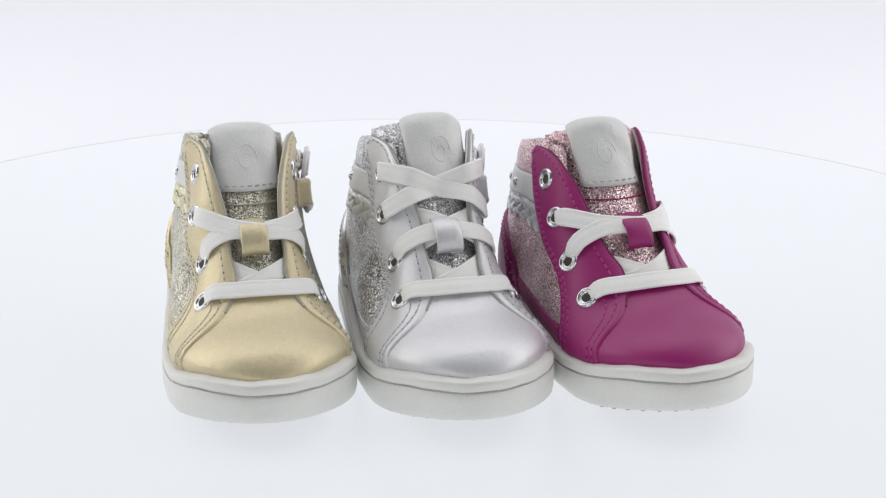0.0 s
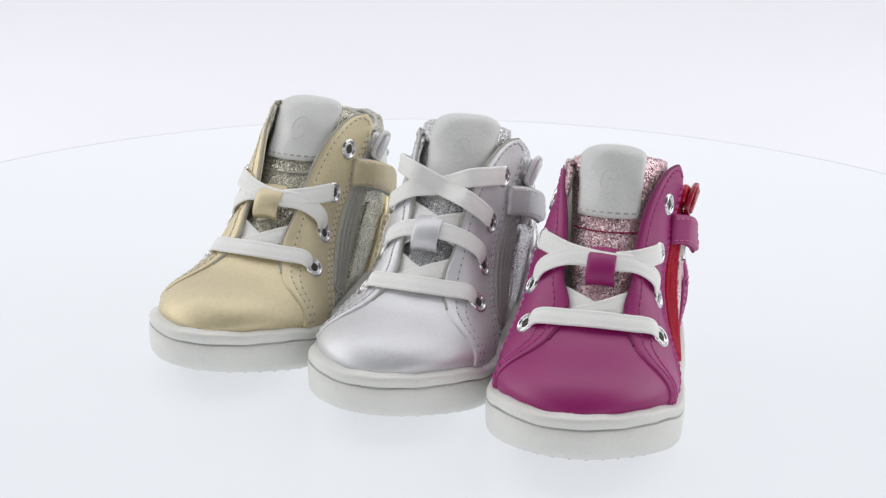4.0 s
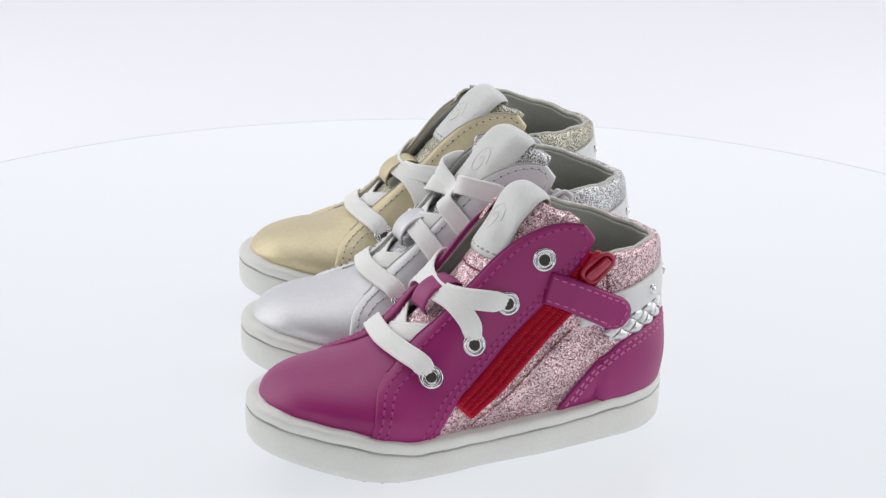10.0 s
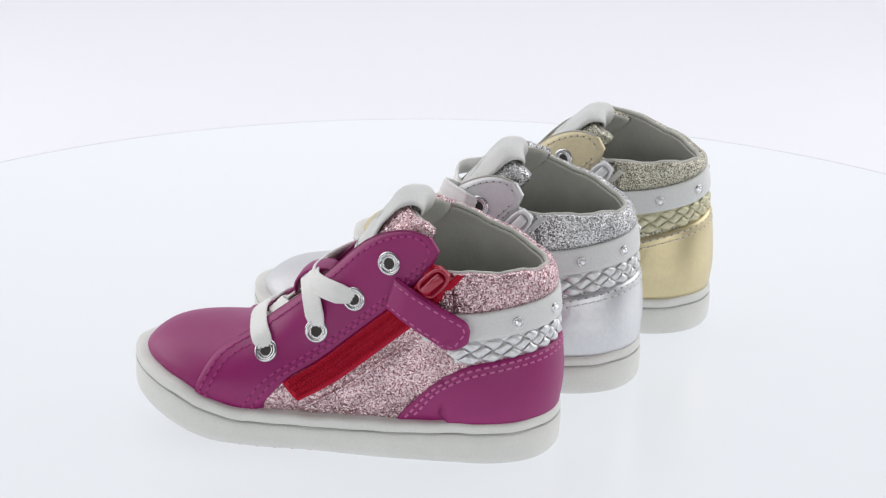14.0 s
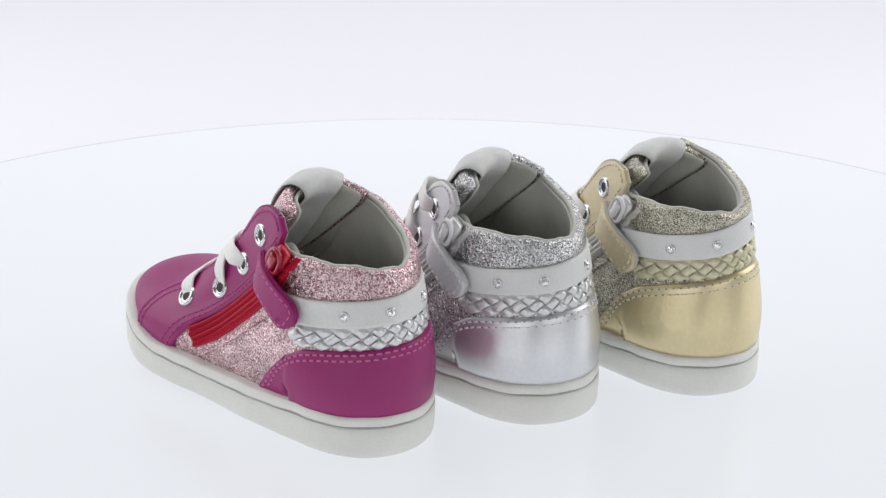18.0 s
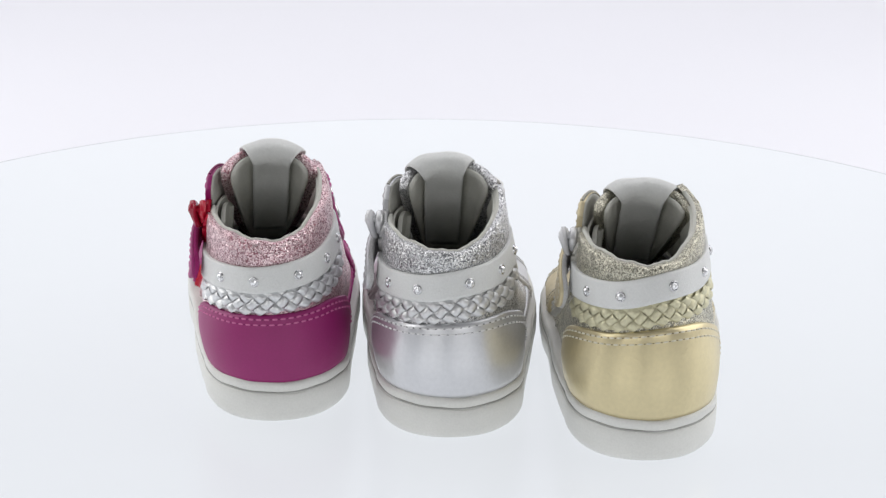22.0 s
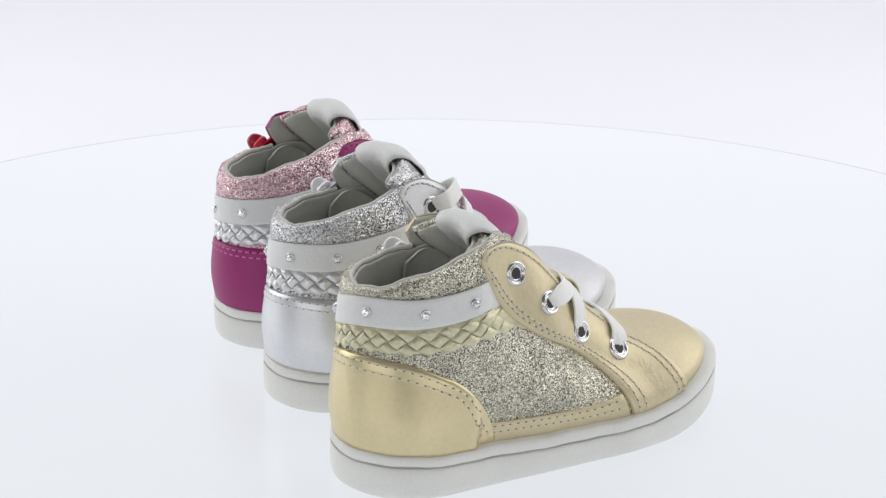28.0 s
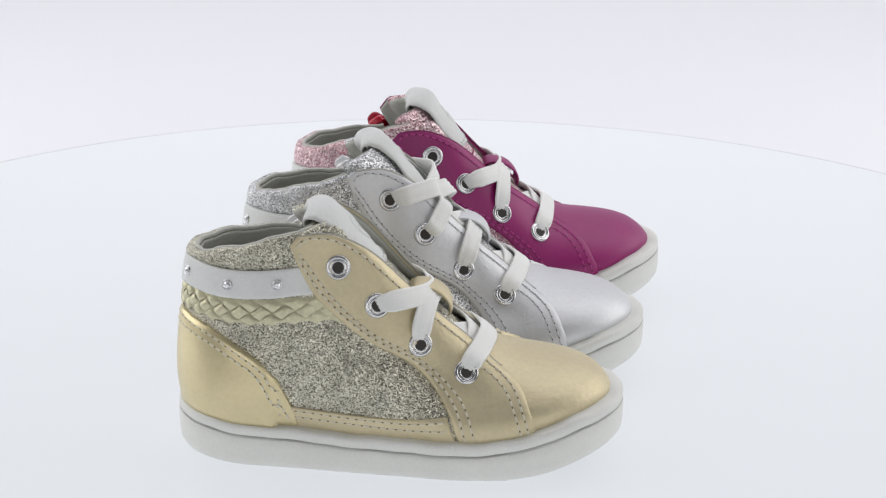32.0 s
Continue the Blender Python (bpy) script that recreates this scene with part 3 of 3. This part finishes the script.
def build_zip(shoe, mats):
    a = [(-7, 25.5), (-22, 35.5), (-44, 55.5), (-52, 64.5), (-59, 75)]
    b = [(-13, 19.5), (-28, 29), (-51, 49), (-59.5, 57.5), (-64, 64.5), (-64.5, 72)]
    at = ruled(a, b, 1)
    tape = part("zipper", *sheet(at, 40, 6, 0.4, 0.7), mats["zip"], shoe, mats["zip_label"])
    for v0, v1, lean in ((0.05, 0.26, 0.010), (0.29, 0.48, -0.010), (0.52, 0.71, 0.010), (0.74, 0.95, -0.010)):
        rows = []
        for i in range(58):
            u = 0.02 + 0.86 * i / 57
            p, q = at(u, v0, 0.9), at(u + lean, v1, 0.9)
            rows.append(bar((p + q) / 2, q - p, near_normal(p), (q - p).length * 1.05, 1.5, 1.7))
        part("coil", *merge(rows), mats["zip"], tape, "ridged zip coil")
    fold = [side(p.x, p.y, 1, 0.5) for p in curve([(-14, 16.5, 0), (-29, 26, 0), (-44, 38, 0), (-54, 46, 0)], 40)]
    part("seam_fold", *tube(fold, 0.7, 6), mats["glitter"], tape)
    # slider and pull
    o, n = at(0.965, 0.62, 2.2), near_normal(at(0.965, 0.62, 0))
    d = (at(0.75, 0.5, 2.2) - o).normalized()
    w = d.cross(n).normalized()
    part("slider", *block(o, d, w, n, 8, 6.5, 2.6, 0.8), mats["zip_metal"], tape)
    e = (d * 0.95 - n * 0.16 + w * 0.1).normalized()
    o2 = o + n * 2.7 + d * 1.2
    g = e.cross(n).normalized()
    rings = []
    for length, width, h in ((6.6, 4.2, -0.9), (7.0, 4.7, -0.3), (6.8, 4.5, 0.9), (6.1, 3.9, 1.1), (5.5, 3.3, 0.8), (5.2, 3.0, 0.1), (2.0, 0.6, 0.1)):
        for j in range(20):
            f = 2 * math.pi * j / 20
            c, w2 = math.cos(f), math.sin(f)
            rings.append(o2 + e * math.copysign(length * abs(c) ** 0.6, c) + g * math.copysign(width * (0.86 + 0.14 * c) * abs(w2) ** 0.7, w2) + n * h)
    part("pull_tab", rings, grid_faces(7, 20, wrap_v=True) + [tuple(range(20)), tuple(range(120, 140))[::-1]], mats["pull"], tape, mats["pull_label"])
    part("pull_ridge", *block(o2 + n * 0.9 + e * 0.6, e, g, n, 10.4, 3.4, 2.2, 0.5), mats["pull"], tape)
    # the tape's two ends spread above the slider
    for s0, z0, s1, z1 in ((61.5, 66, 62.5, 78.5), (56, 66.5, 50.5, 72.0)):
        part("tape_end", *sheet(lambda u, v, off: skin(s0 + (s1 - s0) * u + 3.0 * (v - 0.5), z0 + (z1 - z0) * u, off + 0.5 - 1.2 * u), 12, 5, 1.0, 0.7), mats["zip"], tape)
    arch = [o + d * (-3.0 + 6.0 * t) + n * (0.6 + 2.4 * math.sin(math.pi * t)) for t in [i / 12 for i in range(13)]]
    part("bridge", *tube(arch, 1.3, 8), mats["zip_metal"], tape)


def block(c, d, w, n, length, width, height, bevel):
    """A bar with chamfered edges along d."""
    verts = []
    prof = [(-width / 2, -height / 2 + bevel), (-width / 2, height / 2 - bevel), (-width / 2 + bevel, height / 2), (width / 2 - bevel, height / 2),
            (width / 2, height / 2 - bevel), (width / 2, -height / 2 + bevel), (width / 2 - bevel, -height / 2), (-width / 2 + bevel, -height / 2)]
    for t, k in ((-0.5, 0.72), (-0.5 + bevel / length, 1), (0.5 - bevel / length, 1), (0.5, 0.72)):
        for a, b in prof:
            verts.append(c + d * t * length + w * a * k + n * b * k)
    return verts, grid_faces(4, 8, wrap_v=True) + [tuple(range(8)), tuple(range(24, 32))[::-1]]


def build_flap(shoe, mats):
    mid = curve([(-45, 62, 0), (-53, 59.5, 0), (-62, 55, 0), (-72.5, 49, 0)], 24)

    def rows_at(extra, k, end):
        rows = []
        for i, p in enumerate(mid):
            u = i / 24
            if u > end:
                break
            t = (mid[min(24, i + 1)] - mid[max(0, i - 1)]).normalized()
            w = 5.8 * k * (math.sqrt(max(0.02, 1 - ((u - 0.8) / 0.2) ** 2)) if u > 0.8 else 1)
            off = 2.2 + 3.3 * min(1, u / 0.28) ** 0.8 + 0.3 * u + extra
            rows.append([side(p.x + t.y * y * w, p.y - t.x * y * w, 1, off) for y in (-1, -0.92, -0.6, -0.2, 0.2, 0.6, 0.92, 1)])
        return rows
    flap = part("fastening_tab", *slab(rows_at(0.2, 1, 1), 1.8), mats["leather"], shoe)
    part("felt_backing", *slab(rows_at(-0.9, 1.05, 1), 1.9), mats["felt"], flap, "fuzzy hook-and-loop backing")
    edge = rows_at(1.05, 0.76, 0.93)
    line = [r[0] for r in edge] + [edge[-1][j] for j in (2, 3, 4, 5)] + [r[-1] for r in edge[::-1]]
    sew([line], mats, flap, "heel_stitch")


TONGUE = [(12, 36.5), (0, 44.3), (-10, 52.6), (-20, 62.5), (-29, 75), (-36, 86), (-41.5, 93.5)]


def tongue_at(k, y, off):
    n = 40
    k = k - 0.022 * k ** 4 * min(2.4, (y / 14) ** 2)
    q = max(0, min(1, k)) * n
    i = min(n - 1, int(q))
    a, b = TONGUE_LINE[i], TONGUE_LINE[i + 1]
    p = a.lerp(b, q - i)
    t = (b - a).normalized()
    out = Vector((t.z, 0, -t.x))
    r = 13 + 6 * k
    bend = min(radians(76), abs(y) / r)
    rest = max(0, abs(y) - r * radians(76))
    back = r * (1 - math.cos(bend)) + rest * 0.95
    yy = math.copysign(r * math.sin(bend) + 0.25 * rest, y)
    nn = (out * math.cos(bend) + Vector((0, math.copysign(math.sin(bend), y), 0))).normalized()
    over = t * (k - 1) * 60 if k > 1 else Vector()
    return Vector((p.x, yy, p.z)) - Vector((1, 0, 0.08)) * back + nn * off + over


TONGUE_LINE = curve([(a, 0, b) for a, b in TONGUE], 40)


def build_tongue(shoe, mats, top, shift, wide):
    def at(k, y, off):
        extra = Vector((top[0], 0, top[1])) * k ** 2.5
        return tongue_at(k, y, off) + extra

    def half(k):
        return (12 + 21 * k) * (1 if k < 0.84 else math.sqrt(max(0.0, 1 - ((k - 0.84) / 0.16) ** 2)) * 0.3 + 0.7)
    rows = [[at(k, half(k) * (j / 8 - 1), -2.2) for j in range(17)] for k in [i / 30 for i in range(31)]]
    tongue = part("tongue", *slab(rows, 4.4), mats["glitter"], shoe, mats["glitter_label"] + " tongue")
    rows = [[at(k, half(k) * 0.97 * (j / 8 - 1), -4.9) for j in range(17)] for k in [i / 30 for i in range(31)]]
    part("tongue_lining", *slab(rows, 1.8), LINING, tongue, "pale grey lining")
    # leather tab folded over the top edge
    rows = []
    ys = [shift + wide * (j / 8 - 1) for j in range(17)]

    def soft(p, y, k):
        """Rounds the tab's upper corners and dents it a little."""
        d = abs(y - shift) / (wide + 1)
        m = min(1.0, max(0.0, (k - 0.7) / 0.3))
        return p + Vector((0.59, 0, -0.8)) * (2.6 * d ** 3 * m) + Vector((0.8, 0, 0.5)) * (1.0 * noise.noise(p * 0.11) * min(1, (k - 0.6) * 8))
    for i in range(15):
        k = 0.655 + 0.32 * i / 14
        rows.append([soft(at(k, y, 0.5 + 1.3 * max(0, k - 0.75) / 0.25), y, k) for y in ys])
    for a in range(1, 10):
        f = math.pi * a / 10
        rows.append([soft(at(0.975, y, -3.0 + 4.8 * math.cos(f)) + Vector((-0.75, 0, 0.66)) * (6.2 * math.sin(f)), y, 1) for y in ys])
    for i in range(14):
        k = 0.975 - 0.7 * i / 13
        rows.append([soft(at(k, y * (1 + 0.15 * i / 13), -7.8 + 1.0 * i / 13), y, max(0.6, k)) for y in ys])
    part("tongue_tab", *slab(rows, 1.0), TAB_LEATHER, tongue, "soft white leather tab folded over the tongue top")
    line = [at(0.68, shift + (wide - 0.8) * (i / 10 - 1), 1.05) for i in range(21)]
    part("stitching", *stitches(line, lambda m: Vector((0.8, 0, 0.5))), mats["tab_stitch"], tongue)
    line = [at(0.585, -17 + 34 * i / 20, 0.1) for i in range(21)]
    part("seam", *tube(line, 0.35, 6), mats["seam"], tongue)
    # faint pressed curl on the tab
    curl = []
    for a in [9.2 * i / 48 for i in range(49)]:
        k, y = 0.83 + 0.085 * math.sin(a) * (1.0 - 0.085 * a), shift + 4.2 * math.cos(a) * (1.0 - 0.085 * a)
        curl.append(soft(at(k, y, 0.92 + 1.3 * max(0, k - 0.75) / 0.25), y, k))
    part("embossing", *tube(curl, 0.32, 6), TAB_LEATHER, tongue)
    # loop that holds the laces
    rows = []
    for i in range(17):
        u = i / 16
        x = -5.2 - 11.5 * u
        off = -0.8 - 3.2 * u + 5.0 * math.sin(math.pi * u) ** 0.5
        rows.append([vamp_at(x, 0, off) + Vector((0, y - 0.9, -0.02 * y * y)) for y in (-5.3, -4.8, -2.7, 0, 2.7, 4.8, 5.3)])
    part("lace_loop", *slab(rows, 1.1), mats["leather"], tongue)


def inside_last(p):
    """Whether a point lies within the last's front."""
    h, zb, r = ridge(p.x), JOIN(p.x), ARCH(p.x)
    y, up = p.y - DRIFT(p.x) - lean(p.z), min(1, max(0, (p.z - zb) / (h - zb)))
    q = abs(y) / ((HALF_IN if y > 0 else HALF_OUT)(p.x) * pinch(p.x, up, y > 0))
    return q < 1 and p.z < zb + (h - zb) * (1 - q ** r) ** (1 / r)


def lace_path(stops):
    """Stops of (x, angle, off) on the front of the last, as points and normals."""
    pts = [vamp_at(x, a, off) for x, a, off in stops]
    nrm = [(vamp_at(x, a, off + 1) - vamp_at(x, a, off)).normalized() for x, a, off in stops]
    return pts, nrm


def build_laces(shoe, lacing):
    def span(i, j, high, waist, dip=1.2):
        (xa, za), (xb, zb) = EYELETS[i], sag(*EYELETS_OUT[j])
        aa, ab = angle_of(xa, za), -angle_of(xb, zb)
        stops = []
        for k, off in ((0, -0.6), (0.035, 1.8), (0.12, 3.4), (0.28, max(2.3, 0.75 * high)), (0.5, high), (0.72, max(2.3, 0.75 * high)), (0.88, 3.4), (0.965, 1.8), (1, -0.6)):
            x = xa + (xb - xa) * k
            x = x + (waist - x) * (math.sin(math.pi * k) ** dip)
            stops.append((x, aa + (ab - aa) * k, off))
        part("lace", *ribbon(*lace_path(stops), 7.5, 1.15, 40, True), LACE, shoe)

    def cross(i, j, high):
        (xa, za), (xb, zb) = EYELETS[i], sag(*EYELETS_OUT[j])
        a, b = side(xa, za, 1, 1.9), side(xb, zb, -1, 1.9)
        out = Vector((0.88, 0, 0.47))
        m = (a + b) / 2
        depth = 0.0
        while m.z + out.z * depth < RIDGE(m.x + out.x * depth) and depth < 30:
            depth += 0.25
        depth *= 0.52
        pts, nrm = [], []
        for k in (0, 0.03, 0.08, 0.16, 0.3, 0.5, 0.7, 0.84, 0.92, 0.97, 1):
            q = 2 * k - 1
            rise = max(0, 1 - abs(q) ** 2.8) ** 0.45
            way = (out * math.sqrt(max(0, 1 - q * q)) - Vector((0, q, 0))).normalized()
            p = a.lerp(b, k) + out * ((depth + high) * rise) + way * (1.8 if 0 < k < 1 else -2.0)
            if 0.25 < abs(q) < 1:
                for _ in range(50):
                    if inside_last(p - way * (2.6 + 0.4 * high)):
                        p = p + way * 0.25
            pts.append(p)
            nrm.append(way)
        part("lace", *ribbon(pts, nrm, 7.5, 1.15, 44, True), LACE, shoe)

    def inner(i, j, off):
        (xa, za), (xb, zb) = EYELETS[i], sag(*EYELETS_OUT[j])
        aa, ab = angle_of(xa, za), -angle_of(xb, zb)
        stops = [(xa + (xb - xa) * k + 11 * math.sin(math.pi * k), aa + (ab - aa) * k, o) for k, o in ((0.05, -1.8), (0.22, -0.9), (0.5, off), (0.78, -0.9), (0.95, -1.8))]
        part("lace", *ribbon(*lace_path(stops), 7.3, 1.1, 24, True), LACE, shoe)

    span(3, 3, 2.6, waist=7.0)
    inner(3, 2, -0.8)
    inner(2, 3, 0.4)
    if lacing == "low":
        span(1, 2, 0.4, waist=-11.5)
        span(2, 1, 1.6, waist=-11.0)
    else:
        span(2, 2, 1.0, waist=-11.0)
        inner(2, 1, -0.8)
        inner(1, 2, 0.4)
        cross(0, 1, 0.6)
        cross(1, 0, 1.9)


STITCH_GREY = material("grey_thread", (0.42, 0.42, 0.40), 0.8)
FELT_GREY = material("grey_felt", (0.62, 0.62, 0.62), 0.95, bump=1.0, scale=3000, spread=0.2)

MAGENTA = {
    "leather": material("magenta_leather", (0.312, 0.006, 0.143), 0.46, spec=0.6, crease=0.08, bump=0.10, scale=1300, spread=0.05, stain=0.10, stain_scale=45),
    "glitter": glitter("pink_glitter", (0.29, 0.10, 0.13), (1.0, 0.80, 0.83), 2500.0), "glitter_label": "pink glitter fabric",
    "zip": material("red_zip", (0.50, 0.006, 0.035), 0.42, spec=0.2, bump=0.3, scale=2000, spread=0.1), "zip_label": "bright red zip fastener",
    "zip_metal": material("red_slider", (0.56, 0.008, 0.035), 0.3, coat=0.4), "pull": material("red_pull", (0.38, 0.008, 0.035), 0.22, coat=0.5),
    "pull_label": "red plastic zip pull", "stitch": material("magenta_thread", (0.45, 0.045, 0.24), 0.7), "heel_stitch": material("pink_thread", (0.60, 0.16, 0.36), 0.7), "tab_stitch": STITCH_GREY,
    "braid": material("silver_plait", (0.74, 0.75, 0.76), 0.34, 0.58, bump=0.2, spread=0.06), "braid_label": "silvery white plaited leather band",
    "felt": material("magenta_felt", (0.38, 0.02, 0.17), 0.95, bump=1.0, scale=3000, spread=0.25),
    "seam": material("wine_seam", (0.26, 0.02, 0.07), 0.6), "edge": material("magenta_edge", (0.20, 0.012, 0.09), 0.7), "hole_shade": material("magenta_hole_shade", (0.15, 0.008, 0.065), 0.8), "tread": material("pink_rubber", (0.62, 0.35, 0.45), 0.6),
}
SILVER = {
    "leather": material("silver_leather", (0.695, 0.70, 0.72), 0.48, 0.48, crease=0.22, bump=0.12, scale=600, spread=0.03, stain=0.05, stain_scale=40),
    "counter": material("smooth_silver_leather", (0.72, 0.725, 0.745), 0.33, 0.74, crease=0.16, bump=0.10, scale=600, spread=0.03, stain=0.05, stain_scale=40),
    "glitter": glitter("silver_glitter", (0.19, 0.195, 0.205), (0.95, 0.95, 0.96)), "glitter_label": "silver glitter fabric",
    "zip": material("grey_zip", (0.58, 0.58, 0.58), 0.45, 0.2, bump=0.3, scale=2000, spread=0.1), "zip_label": "pale grey zip fastener",
    "zip_metal": material("white_slider", (0.75, 0.75, 0.76), 0.25, 0.3), "pull": material("clear_pull", (0.74, 0.74, 0.76), 0.12, coat=0.8),
    "pull_label": "milky clear plastic zip pull", "stitch": material("grey_silver_thread", (0.62, 0.62, 0.64), 0.7), "heel_stitch": material("white_thread", (0.80, 0.80, 0.81), 0.7), "tab_stitch": STITCH_GREY,
    "braid": material("silver_band", (0.72, 0.725, 0.73), 0.34, 0.58, bump=0.2, spread=0.06), "braid_label": "silver plaited leather band",
    "felt": FELT_GREY, "tread": RUBBER, "seam": EDGE_GREY, "edge": EDGE_GREY, "hole_shade": material("grey_hole_shade", (0.15, 0.15, 0.16), 0.8),
}
GOLD = {
    "leather": material("gold_leather", (0.68, 0.595, 0.395), 0.48, 0.48, crease=0.36, bump=0.15, scale=600, spread=0.04, stain=0.07, stain_scale=45),
    "counter": material("smooth_gold_leather", (0.72, 0.625, 0.385), 0.33, 0.74, crease=0.20, bump=0.10, scale=600, spread=0.03, stain=0.06, stain_scale=45),
    "glitter": glitter("gold_glitter", (0.15, 0.142, 0.105), (0.82, 0.79, 0.66), 3000.0), "glitter_label": "pale gold glitter fabric",
    "zip": material("cream_zip", (0.62, 0.61, 0.56), 0.45, 0.2, bump=0.3, scale=2000, spread=0.1), "zip_label": "pale grey zip fastener",
    "zip_metal": SILVER["zip_metal"], "pull": SILVER["pull"], "pull_label": "milky clear plastic zip pull",
    "stitch": material("beige_thread", (0.70, 0.65, 0.52), 0.7), "heel_stitch": material("cream_thread", (0.76, 0.71, 0.58), 0.7), "tab_stitch": STITCH_GREY,
    "braid": material("gold_plait", (0.66, 0.63, 0.44), 0.40, 0.4, bump=0.2, spread=0.08), "braid_label": "pale gold plaited leather band",
    "felt": FELT_GREY, "tread": RUBBER, "seam": EDGE_GREY, "edge": EDGE_GREY, "hole_shade": material("brown_hole_shade", (0.18, 0.14, 0.09), 0.8),
}

SHOES = []
MAGENTA["counter"] = MAGENTA["leather"]
for mats, lift, heel_rise, lacing, studs, tongue_top, tab, turn, spot, raised, pitch, label in (
        (GOLD, 5.0, 3.6, "low", (35.5, 14, -14, -38, -56), (-7.2, -4.4), (0.7, 13.8), 16.73, (-0.06816, -0.03093), -0.0003, -0.35, "gold leather toddler high-top with glitter sides and white laces"),
        (SILVER, 1.0, 1.6, "high", (36.5, 16, -11.5, -33, -50), (-6.6, -1.0), (3.7, 13.3), 19.02, (0.0065, -0.02238), 0.0, 0.0, "silver leather toddler high-top laced to the top eyelets"),
        (MAGENTA, 0.0, 0.5, "low", (30.5, 10, -13.5, -34, -50), (-2.6, -2.0), (-2.0, 12.6), 24.94, (0.08145, -0.01373), 0.0009, -1.35, "magenta leather toddler high-top with pink glitter and red zip")):
    SHAPE["out"], SHAPE["flop"] = (0.15, 3.5) if mats is MAGENTA else (1.0, 0.0)
    ob = build_shoe(mats, lift, heel_rise, lacing, studs, tongue_top, tab)
    tagged(ob, label, "shoe", "shoes on the turntable")
    SHOES.append((ob, pose(spot[0], spot[1], raised, 0, 0, turn - 90) @ pose(0, 0, 0, 0, pitch, 0)))


def table_turn(t):
    """The turntable's angle: it starts from rest and then turns evenly, clockwise from above."""
    late = 0.275 if t < 0.26 else t
    return -8.987 * late


def motions():
    times = [0.0, 0.2, 0.35, 0.6] + [k * 1.0 for k in range(1, 33)]
    walk(turntable, [(t, pose(0, 0, 0, 0, 0, table_turn(t))) for t in times])
    for ob, home in SHOES:
        walk(ob, [(t, pose(0, 0, 0, 0, 0, table_turn(t)) @ home) for t in times])


motions()
